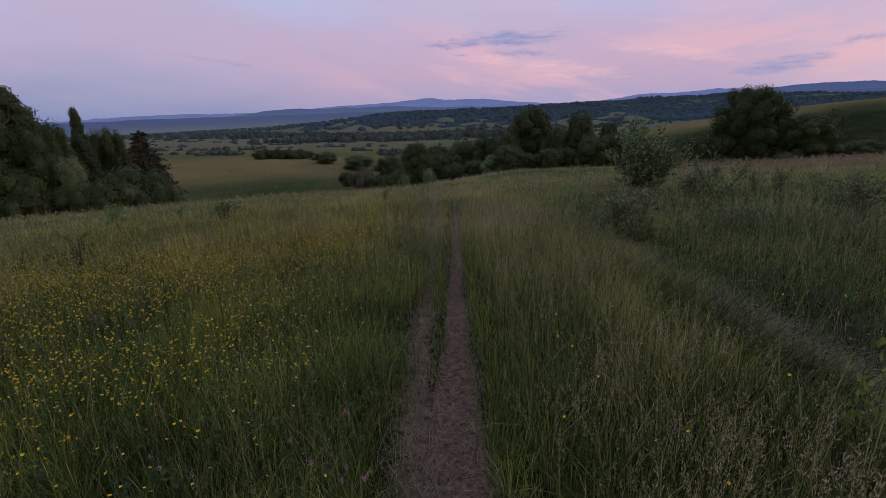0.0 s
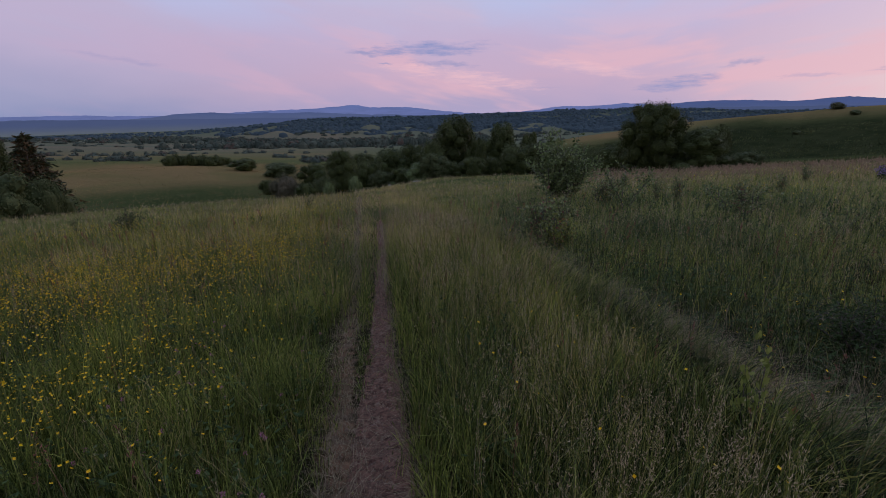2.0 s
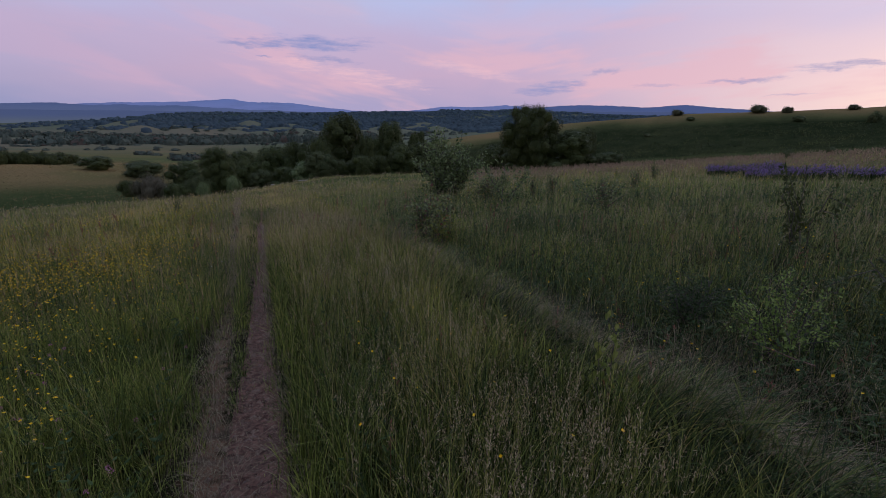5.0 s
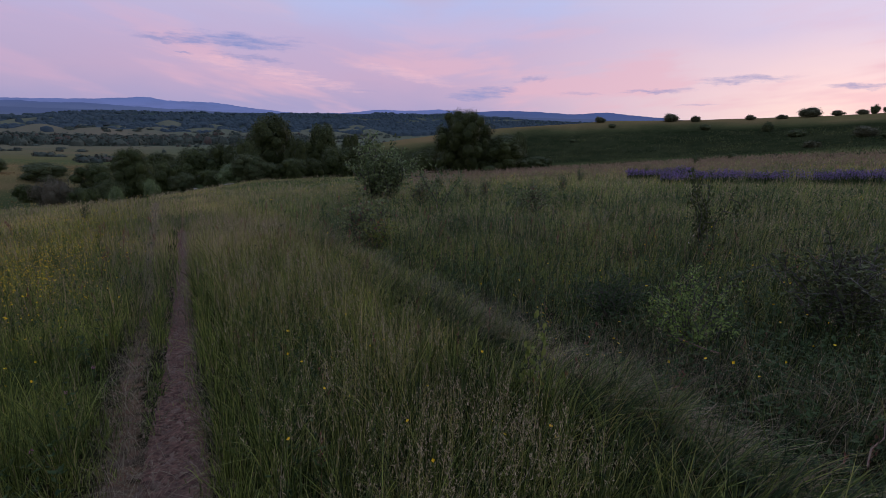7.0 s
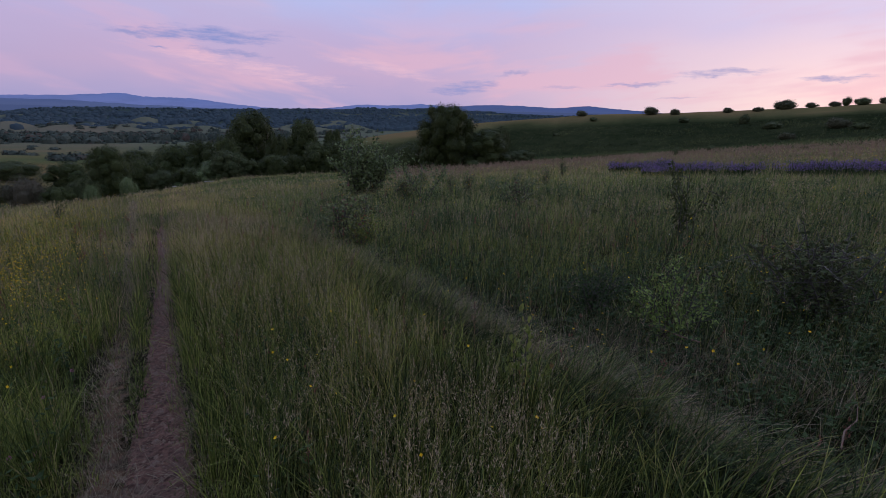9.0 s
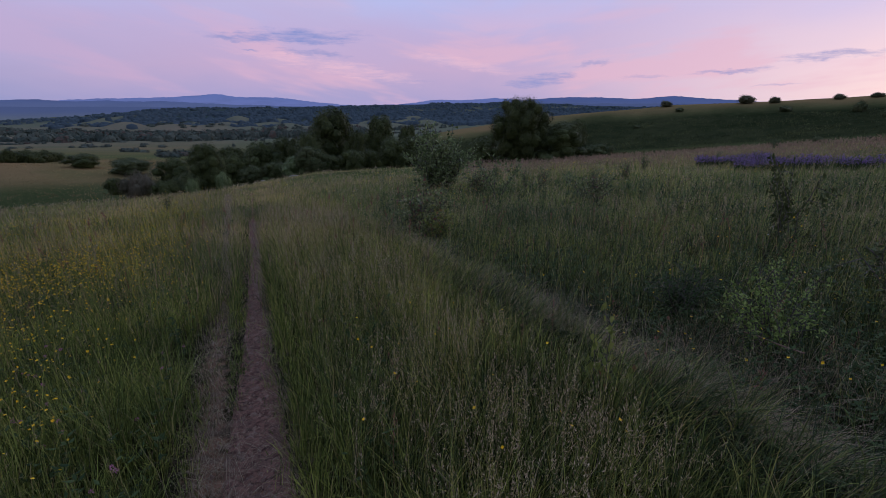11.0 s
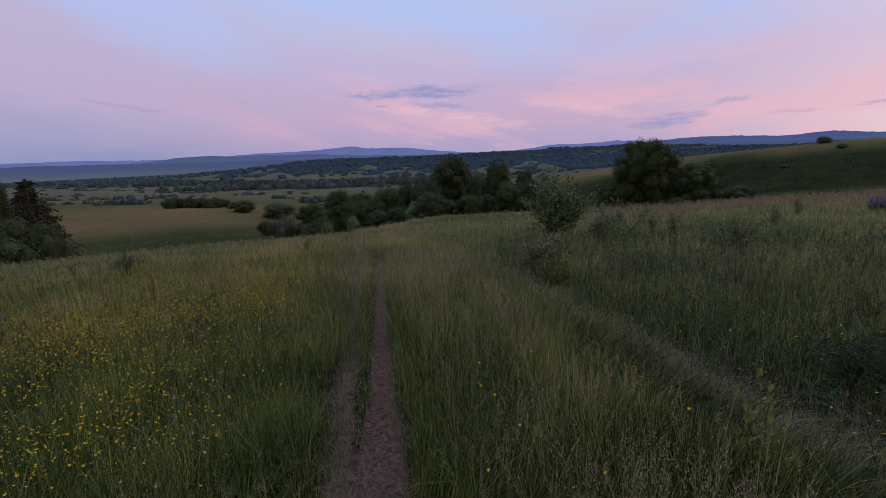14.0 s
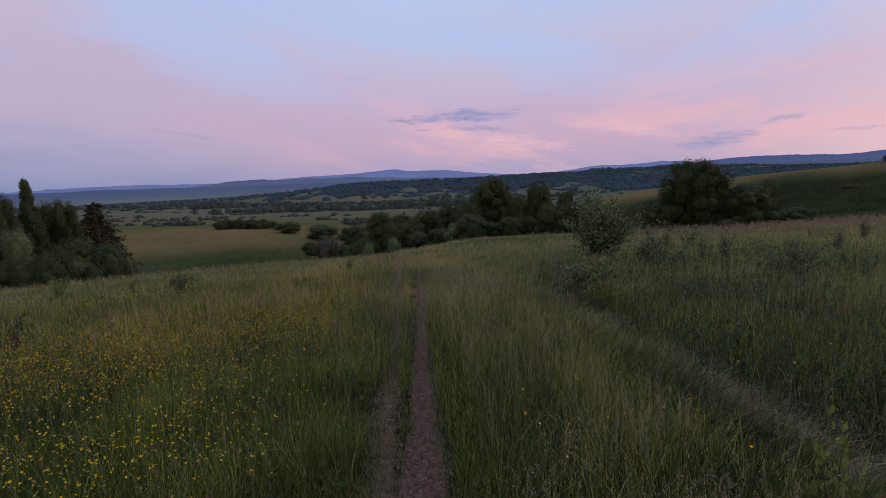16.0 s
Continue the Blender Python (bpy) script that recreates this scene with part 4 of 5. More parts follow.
def lay_blades(x, y, h, wid, az_bend, bend):
    """Blades sorted by distance into finer and coarser ones."""
    r = np.hypot(x, y)
    out = []
    for lo, hi, lev in ((0, 6, 3), (6, 14, 2), (14, 999, 1)):
        m = (r >= lo) & (r < hi)
        if m.any():
            out.append(blades(x[m], y[m], h[m], wid[m], az_bend[m], bend[m], lev))
    return out


def tufted(x, y, cell, pull):
    """Draws places towards the middle of their tuft; gives the new places and the way out of the tuft."""
    i, j = np.floor(x / cell), np.floor(y / cell)
    u = np.modf(np.abs(np.sin(i * 12.9898 + j * 78.233) * 43758.5453))[0]
    v = np.modf(np.abs(np.sin(i * 39.346 + j * 11.135) * 24634.6345))[0]
    cx, cy = (i + 0.15 + 0.7 * u) * cell, (j + 0.15 + 0.7 * v) * cell
    dx, dy = x - cx, y - cy
    return cx + dx * (1 - pull), cy + dy * (1 - pull), np.arctan2(dx, dy)


def meadow():
    x, y = scatter(3400, 66000, 0.9, 62)
    bx, by = scatter(1000, 9000, 0.3, 30, (WEDGE[1], WEDGE[0] + 2 * math.pi))
    fx, fy = scatter(1500, 1500, 0.3, 0.9)
    x, y = np.concatenate([x, bx, fx]), np.concatenate([y, by, fy])
    n = len(x)
    tx, ty, out = tufted(x, y, 0.19, 0.55)
    in_tuft = (rand(n) < 0.62) & (np.hypot(x, y) < 9)
    x, y = np.where(in_tuft, tx, x), np.where(in_tuft, ty, y)
    d, q, r = zones(x, y)
    tuft = 0.6 * fbm(x * 2.6, y * 2.6, 71, 3) + 0.4 * fbm(x * 0.7, y * 0.7, 73, 3)
    tuft = np.clip((tuft - 0.5) * 2.1 + 0.5, 0, 1)
    hw = rut_half(y) + 0.02
    bare = np.exp(-(np.abs(d + 0.06 * (fbm(y * 2.5, x * 0, 61) - 0.5)) / hw) ** 4) * (1 - 0.75 * smooth(9, 22, y))
    lip = np.exp(-((x - lip_x(y)) / (0.155 - 0.085 * smooth(1.8, 6, y))) ** 2) * (1 - 0.6 * smooth(14, 28, y)) * (y > -4)
    keep = rand(n) > np.maximum(bare * 0.985, (0.70 - 0.12 * smooth(3, 7, y)) * lip)
    keep &= rand(n) < 0.30 + 1.3 * tuft
    keep &= rand(n) > 0.62 * np.exp(-((q + 0.03 + 0.16 * (fbm(y * 1.3, x * 0, 89, 2) - 0.5)) / 0.085) ** 2) * (1 - smooth(7, 12, y))
    keep &= rand(n) > 0.25 * smooth(0.1, 0.5, q) * (1 - smooth(5, 8, r))
    edge = (1 - 0.62 * lip) * (1 - (0.66 - 0.25 * smooth(4, 7, y)) * np.exp(-(np.abs(d + 0.04) / (hw + 0.12)) ** 4) * (1 - 0.4 * smooth(10, 24, y)))
    strip = smooth(0.3, 0.5, d) * (1 - smooth(-0.55, -0.25, q))
    right = smooth(-0.1, 0.15, q) * (1 - 0.9 * smooth(3.8, 7.0, r))
    bank = np.exp(-((q + 0.24) / 0.20) ** 2) * (1 - smooth(8, 13, y)) * (y > -3)
    tall = rand(n, 0.14, 0.38) + 0.24 * rand(n) ** 5 * smooth(1.5, 3.0, r)
    h = tall * (1 - 0.30 * smooth(6, 24, r)) * (0.60 + 0.78 * tuft) * edge * (1 + 0.22 * strip) * (1 - 0.50 * np.maximum(right, smooth(-0.1, 0.15, q) * (1 - smooth(9, 16, r))) * (1 - 0.4 * smooth(4, 9, r)))
    wid = rand(n, 0.0018, 0.0050) * (1 + 0.35 * right) * np.maximum(1, r / 4.8)
    az_b = np.where(in_tuft, out + rng.normal(0, 0.5, n), rand(n, 0, 2 * np.pi))
    bend = np.abs(rng.normal(0.26, 0.24, n)) + 0.02 + 0.8 * (rand(n) < 0.12 + 0.35 * right) * rand(n)
    # the grass of the overgrown rut's lip leans over it, combed by wind and rain
    comb = radians(1) * (128 + 70 * (fbm(x * 1.1, y * 1.1, 83, 2) - 0.5))
    az_b = np.where(rand(n) < 0.7 * bank, rng.normal(0, 0.6, n) + comb, az_b)
    bend = bend + bank * rand(n, 0.1, 0.9)
    pick, tone = rand(n), fbm(x * 0.5, y * 0.5, 74, 3)
    kind = np.zeros(n, int)
    kind[pick < strip * (0.12 + 0.5 * smooth(3, 7, r)) + 0.45 * smooth(6, 20, r) + 0.6 * (tone - 0.42)] = 1
    # dark blades stand in for shade on the overgrown rut's left bank face
    dark = np.maximum(0.35 * strip * (1 - smooth(2.5, 5.0, r)) * smooth(0.40, 0.55, tone), 0.8 * bank * (q < -0.1) * (1 - smooth(3, 7, y)))
    kind[pick > 1 - np.maximum(0.94 * right, dark)] = 2
    # with distance, blades swap to the brightened far copy of the colour
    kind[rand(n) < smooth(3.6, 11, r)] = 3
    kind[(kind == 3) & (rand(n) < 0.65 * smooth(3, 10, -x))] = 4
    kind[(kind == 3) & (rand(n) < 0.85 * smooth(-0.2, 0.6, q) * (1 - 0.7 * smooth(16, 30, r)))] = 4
    for code, name, mat, words in ((0, "meadow_grass", GRASS, "green meadow grass beside the rut, thick and uneven"), (1, "tall_grass", OLIVE, "tall olive grass with drying blades between the ruts"), (2, "lush_grass", LUSH, "dark blue-green lush grass beyond the overgrown rut, and as painted shade on its bank"), (3, "distant_grass", BRIGHT_FAR, "olive flowering grass covering the meadow's farther part, colour brightened with distance"), (4, "moist_grass", MOIST, "fresh green uneven grass towards both sides of the meadow")):
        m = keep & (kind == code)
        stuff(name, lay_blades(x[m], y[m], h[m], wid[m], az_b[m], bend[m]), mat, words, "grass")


def rut_soil(n):
    pos = n.node("ShaderNodeNewGeometry").outputs["Position"]
    clod, fine = n.noise(pos, 30.0, 6.0, 0.7), n.noise(pos, 140.0, 3.0, 0.6)
    c = n.mix(n.step(clod, 0.35, 0.66), (.085, .042, .031), (.235, .125, .088))
    c = n.mix(n.math("MULTIPLY", n.step(n.noise(pos, 4.0, 4.0), 0.48, 0.64), 0.3), c, (.120, .084, .064))
    c = n.mix(n.math("MULTIPLY", n.step(fine, 0.56, 0.7), 0.22), c, (.30, .22, .16))
    # dark cross bars: cracks, with shade of the low tread put into the colour
    crack_shade = n.noise(n.xyz(*[n.math("MULTIPLY", v, k) for v, k in zip(n.node("ShaderNodeSeparateXYZ", i0=pos).outputs, (7.0, 34.0, 7.0))]), 1.0, 4.0, 0.65)
    c = n.mix(n.math("MULTIPLY", n.step(crack_shade, 0.44, 0.36), 0.75), c, (.045, .026, .020))
    b = n.node("ShaderNodeBump", Strength=0.7, Distance=0.012, Height=n.math("ADD", clod, n.math("MULTIPLY", fine, 0.4)))
    p = n.node("ShaderNodeBsdfPrincipled", Base_Color=c, Roughness=0.95, Normal=b.outputs[0])
    p.inputs["Specular IOR Level"].default_value = 0.05
    return p.outputs[0]


def worn_rut():
    """The trodden soil of the rut: cross ridges left by wheels and hooves, crumbled edges."""
    y = np.concatenate([np.arange(-1.0, 5.0, 0.016), np.arange(5.0, 14.0, 0.05)])
    u = np.linspace(-1, 1, 27)
    yy, uu = np.meshgrid(y, u, indexing="ij")
    half = rut_half(yy) + 0.06
    xx = path_x(yy) + uu * half
    ridge = 1 - np.abs(2 * fbm(xx * 4.0 + 7, yy * 17.0 + 3.0 * np.abs(uu) + xx * 9.0, 131, 3) - 1)
    lump = fbm(xx * 26, yy * 26, 137, 3) - 0.5
    zz = land(xx, yy) + 0.012 + 0.045 * (ridge - 0.72) * (1 - 0.7 * np.abs(uu)) + 0.020 * lump - 0.055 * smooth(0.72, 1.0, np.abs(uu))
    n, m = len(y), len(u)
    i, j = np.meshgrid(np.arange(n - 1), np.arange(m - 1), indexing="ij")
    p = (i * m + j).ravel()
    tris = np.vstack([np.stack([p, p + 1, p + m + 1], 1), np.stack([p, p + m + 1, p + m], 1)])
    me = mesh_from("path", np.stack([xx.ravel(), yy.ravel(), zz.ravel()], 1), tris, material("rut_soil", rut_soil), True)
    tagged(new("path", me), "worn wheel rut of dry reddish-brown trodden soil", "path", "", "structure")


def dry_grass():
    # dead straw on both lips of the worn rut
    n = 11000
    y = 0.9 + 26 * rand(n) ** 2.3
    x = lip_x(y) + rng.normal(0, 1, n) * (0.085 - 0.03 * smooth(3, 8, y))
    one = blades(x, y, rand(n, 0.05, 0.21), rand(n, 0.0012, 0.0028) * np.maximum(1, y / 5), rand(n, 0, 2 * np.pi), rand(n, 0.3, 1.9), 3)
    n = 6000
    y = 0.9 + 12 * rand(n) ** 1.8
    x = path_x(y) + rut_half(y) + np.abs(rng.normal(0.0, 0.06, n))
    rim = blades(x, y, rand(n, 0.04, 0.17), rand(n, 0.0014, 0.0032) * np.maximum(1, y / 5), rand(n, 0, 2 * np.pi), rand(n, 0.5, 2.2), 2)
    n = 520
    y = 0.7 + 8 * rand(n) ** 1.6
    x = path_x(y) + rng.normal(0, 0.12, n)
    lying = blades(x, y, rand(n, 0.05, 0.16), rand(n, 0.0010, 0.0020) * np.maximum(1, y / 4), rand(n, 0, 6.28), rand(n, 1.5, 2.6), 3)
    # pale stems combed over the lip of the second rut, in locks
    n = 3000
    y = -1.8 + 10.5 * rand(n) ** 1.1
    lock = fbm(y * 2.3, y * 0, 87, 2)
    x = rut_x(y) + rng.normal(-0.14, 0.12, n) - 0.15 * (lock - 0.5)
    tx, ty, _ = tufted(x, y, 0.13, 0.7)
    comb = radians(1) * (132 + 80 * (fbm(x * 1.1, y * 1.1, 83, 2) - 0.5))
    two = blades(tx, ty, rand(n, 0.16, 0.44), rand(n, 0.0014, 0.0030) * np.maximum(1, y / 5), rng.normal(0, 0.3, n) + comb, rand(n, 0.5, 1.5), 3)
    # matted chaff on the crest of the lip
    n = 8000
    y = -1.5 + 9 * rand(n) ** 1.2
    x = rut_x(y) - 0.03 - 0.16 * (fbm(y * 1.3, y * 0, 89, 2) - 0.5) + rng.normal(0, 0.036, n)
    m = rand(n) < 0.1 + 1.6 * smooth(0.35, 0.6, fbm(x * 2.2, y * 2.6, 97, 2))
    x, y, n = x[m], y[m], int(m.sum())
    mat = blades(x, y, rand(n, 0.06, 0.24), rand(n, 0.0016, 0.0034) * np.maximum(1, y / 5), rng.normal(radians(150), 0.7, n), rand(n, 0.8, 2.2), 2, 0.05 * rand(n))
    # odd dead blades everywhere
    x3, y3 = scatter(45, 2600, 1.0, 40)
    m = (np.abs(x3 - path_x(y3)) > 0.25) & (np.abs(x3 - rut_x(y3) + 0.3) > 0.6)
    x3, y3 = x3[m], y3[m]
    r3 = np.hypot(x3, y3)
    three = blades(x3, y3, rand(len(x3), 0.3, 0.68), rand(len(x3), 0.0014, 0.0030) * np.maximum(1, r3 / 5.5), rand(len(x3), 0, 6.28), rand(len(x3), 0.1, 0.9), 2)
    # tangles of last year's stems beyond the second rut
    n = 1500
    k = rng.integers(0, 5, n)
    cx, cy = np.array([2.75, 2.95, 3.3, 2.65, 3.1])[k], np.array([1.45, 2.1, 0.9, 3.3, 1.7])[k]
    four = blades(cx + rng.normal(0, 0.20, n), cy + rng.normal(0, 0.20, n), rand(n, 0.2, 0.5), rand(n, 0.0014, 0.0028), rand(n, 0, 6.28), rand(n, 0.3, 1.5), 3)
    stuff("matted_straw", [mat], CHAFF, "pale matted straw along the overgrown rut's lip", "grass")
    stuff("dry_grass", [one, rim, lying, two, three, four], STRAW, "pale dead grass bent over the rut edges", "grass")


def hill_grass():
    """Tussocks on the grassy hill and stubble on the pale field."""
    n = 34000
    a, r = radians(1) * rand(n, 19, 92), 64 + 46 * rand(n) ** 0.8
    x, y = r * np.sin(a), r * np.cos(a)
    m = rand(n) < 0.25 + 1.3 * smooth(0.4, 0.62, fbm(x / 5, y / 5, 101, 3))
    x, y, r = x[m], y[m], r[m]
    b = blades(x, y, rand(len(x), 0.12, 0.38), rand(len(x), 0.10, 0.24), rand(len(x), 0, 6.28), rand(len(x), 0.1, 0.8), 1)
    stuff("hill_tussocks", [b], leafy("hill_tussock", (.036, .047, .017), (.098, .108, .044), 0.2, 0.7, 0.12), "dark green grass tussocks covering the hillside", "grass")
    n = 22000
    a, r = radians(1) * rand(n, -60, 2), 66 + 110 * rand(n) ** 0.9
    x, y = r * np.sin(a), r * np.cos(a)
    b = blades(x, y, rand(n, 0.08, 0.22), rand(n, 0.10, 0.24), rand(n, 0, 6.28), rand(n, 0.1, 0.6), 1)
    stuff("field_grass", [b], leafy("field_grass", (.16, .125, .050), (.30, .215, .105), 0.3, 0.7, 0.06), "dry brownish grass of the open field", "grass")


def clover():
    """Round pink clover heads close to the rut."""
    x, y = -1.6 + 1.3 * rand(46), 1.5 + 2.6 * rand(46)
    n, per = len(x), 26
    h = rand(n, 0.16, 0.34)
    st = blades(x, y, h, np.full(n, 0.003), rand(n, 0, 6.28), np.full(n, 0.02), 2)
    way = unit(rng.normal(size=(n, per, 3)) + [0, 0, 0.4])
    c = np.stack([x, y, land(x, y) - 0.02 + h * 0.99], 1)[:, None] + way * 0.004
    way = way.reshape(-1, 3)
    stuff("clover_stalks", [st], GRASS, "short green clover stalks in the grass", "wildflowers")
    stuff("clover", [cards(c.reshape(-1, 3), way, np.cross(way, rng.normal(size=way.shape)), rand(n * per, 0.008, 0.013), 0.005)], CLOVER, "round pink clover heads in the grass", "wildflowers")


def heads(x, y, h, spike, count, size, stem_w, spread=0.022, slim=0.42):
    """Flowering stalks: a thin leaning stem with a loose head of spikelets."""
    n = len(x)
    z = land(x, y)
    r = np.hypot(x, y)
    a, lean = rand(n, 0, 2 * np.pi), rand(n, 0.03, 0.30)
    st = blades(x, y, h, stem_w * np.maximum(1, r / 3.5), a, lean, 2)
    u = 1 - rand((n, count)) * spike
    way = np.stack([np.sin(a), np.cos(a)], 1)
    bow = (lean * h)[:, None] * u ** 1.8
    fat = spread * (1 - np.abs((1 - u) / spike - 0.55) * 1.4).clip(0.15, 1)
    c = np.stack([x[:, None] + way[:, :1] * bow, y[:, None] + way[:, 1:] * bow, z[:, None] - 0.02 + h[:, None] * u * (1 - 0.36 * np.minimum(lean, 1.6)[:, None] * u ** 1.5)], 2)
    c = c + rng.normal(size=c.shape) * (fat * np.maximum(1, r / 10)[:, None])[:, :, None] * 0.6
    sz = ((size * np.maximum(1, r / 4.5))[:, None] * rand((n, count), 0.6, 1.4)).ravel()
    c = c.reshape(-1, 3)
    up = rng.normal(0, 0.55, c.shape) + np.array([0, 0, 1.0])
    return st, cards(c, up, np.cross(up, rng.normal(size=c.shape)), sz * 1.5, sz * slim, 0.1)


def seed_grass():
    stems, tops = [], []
    n = 4800  # the strip between the ruts, close by
    y = 0.9 + 9.5 * rand(n) ** 1.25
    x = path_x(y) + 0.34 + (rut_x(y) - path_x(y) - 1.15) * rand(n) ** 0.9
    m = (rand(n) > 0.7 * smooth(3.5, 7, y)) & (rand(n) < 0.22 + 1.2 * smooth(0.45, 0.65, fbm(x * 1.6, y * 1.6, 92, 2)))
    x, y = x[m], y[m]
    a, b = heads(x, y, rand(len(x), 0.42, 0.76), 0.24, 15, 0.0088, 0.0020, 0.012, 0.32)
    stems.append(a), tops.append(b)
    x, y = scatter(16, 1100, 1.1, 9)
    m = (np.abs(x - path_x(y)) > 0.3) & (np.abs(x - rut_x(y) + 0.25) > 0.75)
    x, y = x[m], y[m]
    a, b = heads(x, y, rand(len(x), 0.42, 0.76), 0.22, 18, 0.0080, 0.0020, 0.013, 0.32)
    stems.append(a), tops.append(b)
    x, y = scatter(60, 1300, 9, 62)
    m = (np.abs(x - path_x(y)) > 0.22) & (rand(len(x)) < 0.35 + fbm(x * 0.18, y * 0.18, 91))
    x, y = x[m], y[m]
    a, b = heads(x, y, rand(len(x), 0.32, 0.50) * (1 - 0.3 * smooth(14, 28, np.hypot(x, y))), 0.34, 5, 0.0085, 0.0012, 0.03)
    stems.append(a), tops.append(b)
    stuff("grass_stalks", stems, OLIVE, "thin olive grass stalks above the meadow", "grass")
    stuff("grass_seed_heads", tops, SEED, "loose pinkish-brown grass seed heads above the meadow", "grass")
    x, y = scatter(3, 110, 1.6, 14)
    m = (np.abs(x - path_x(y)) > 0.4) & (fbm(x * 0.5, y * 0.5, 95) > 0.42) & (x < 6)
    x, y = x[m], y[m]
    a, b = heads(x, y, rand(len(x), 0.40, 0.66), 0.34, 26, 0.011, 0.003, 0.014)
    stuff("sorrel", [a, b], RUST, "rusty red sorrel spikes scattered in the grass", "wildflowers")
    az_w, r_w = radians(1) * rand(5200, 26, 90), rand(5200, 27, 64)
    x, y = r_w * np.sin(az_w), r_w * np.cos(az_w)
    a, b = heads(x, y, rand(len(x), 0.35, 0.55), 0.4, 4, 0.010, 0.001, 0.03)
    stuff("pink_grasses", [a, b], leafy("pink_heads", (.22, .140, .090), (.36, .240, .160), 0.3, 0.7), "hazy pink flowering grasses below the hill", "grass")


def flowers(x, y, h, size, petals, cup=0.35):
    """Buttercups: open cups of petals on thin stalks, seen whole close by and simpler far off."""
    n = len(x)
    r = np.hypot(x, y)
    z = land(x, y)
    a, lean = rand(n, 0, 2 * np.pi), rand(n, 0.02, 0.22)
    st = blades(x, y, h, 0.0026 * np.maximum(1, r / 4), a, lean, 2)
    top = np.stack([x + np.sin(a) * lean * h, y + np.cos(a) * lean * h, z - 0.02 + h * (1 - 0.36 * lean)], 1)
    sz = size * np.maximum(1, r / 12) * rand(n, 0.75, 1.25)
    axis = unit(np.array([0, 0, 1.0]) + rng.normal(0, 0.45, (n, 3)))
    u = unit(np.cross(axis, np.array([0.2, 0.9, 0.1])))
    v = np.cross(axis, u)
    P, A, B, L = [], [], [], []
    for k in range(petals):
        t = 2 * np.pi * k / petals
        out = u * np.cos(t) + v * np.sin(t)
        P.append(top), A.append(out + axis * cup), B.append(np.cross(axis, out)), L.append(sz / 2)
    L = np.concatenate(L)
    return st, cards(np.vstack(P), np.vstack(A), np.vstack(B), L, L * 1.05, 0.1)


def buttercups():
    stems, tops = [], []
    x, y = scatter(420, 24000, 1.5, 36, (radians(-64), radians(2)))
    d = x - path_x(y)
    patch = fbm(x * 0.55, y * 0.55, 13, 3)
    warm = 0.45 * np.exp(-((x + 1.7) / 2.2) ** 2 - ((y - 11) / 5.0) ** 2) + 2.5 * np.exp(-((x + 2.5) / 0.8) ** 2 - ((y - 2.6) / 0.5) ** 2) + 1.0
    r = np.hypot(x, y)
    m = (d < -0.5) & (rand(len(x)) > 0.4 * smooth(4, 12, -x)) & (rand(len(x)) < 0.06 + 0.94 * smooth(0.5, 1.9, -d)) & (rand(len(x)) > 0.93 * smooth(13, 22, r)) & (rand(len(x)) < np.clip((patch - 0.26) * 3.0, 0.24, 1) * (warm + 0.35)) & (rand(len(x)) < 0.55 + 0.45 * smooth(2.2, 4.0, r))
    x, y = x[m], y[m]
    near = np.hypot(x, y) < 9
    for sel, pet in ((near, 4), (~near, 2)):
        a, b = flowers(x[sel], y[sel], rand(sel.sum(), 0.30, 0.54) * (1 - 0.15 * smooth(8, 24, np.hypot(x[sel], y[sel]))), 0.0180, pet, 0.45)
        stems.append(a), tops.append(b)
    x, y = scatter(14, 3000, 1.5, 30, (radians(2), radians(90)))
    m = (np.abs(x - path_x(y)) > 0.5) & (rand(len(x)) < np.clip((fbm(x * 0.4, y * 0.4, 19, 3) - 0.5) * 5, 0.03, 1))
    x, y = x[m], y[m]
    a, b = flowers(x, y, rand(len(x), 0.36, 0.6), 0.018, 4)
    stems.append(a), tops.append(b)
    stuff("buttercup_stalks", stems, GRASS, "thin green buttercup stalks in the meadow", "wildflowers")
    stuff("buttercups", tops, YELLOW, "small yellow buttercup flowers scattered over the meadow", "wildflowers")
    x, y = scatter(0.3, 30, 2.0, 24)
    a, b = flowers(x, y, rand(len(x), 0.4, 0.62), 0.013, 6, 0.1)
    stuff("white_flowers", [b], WHITE, "a few small white meadow flowers", "wildflowers")


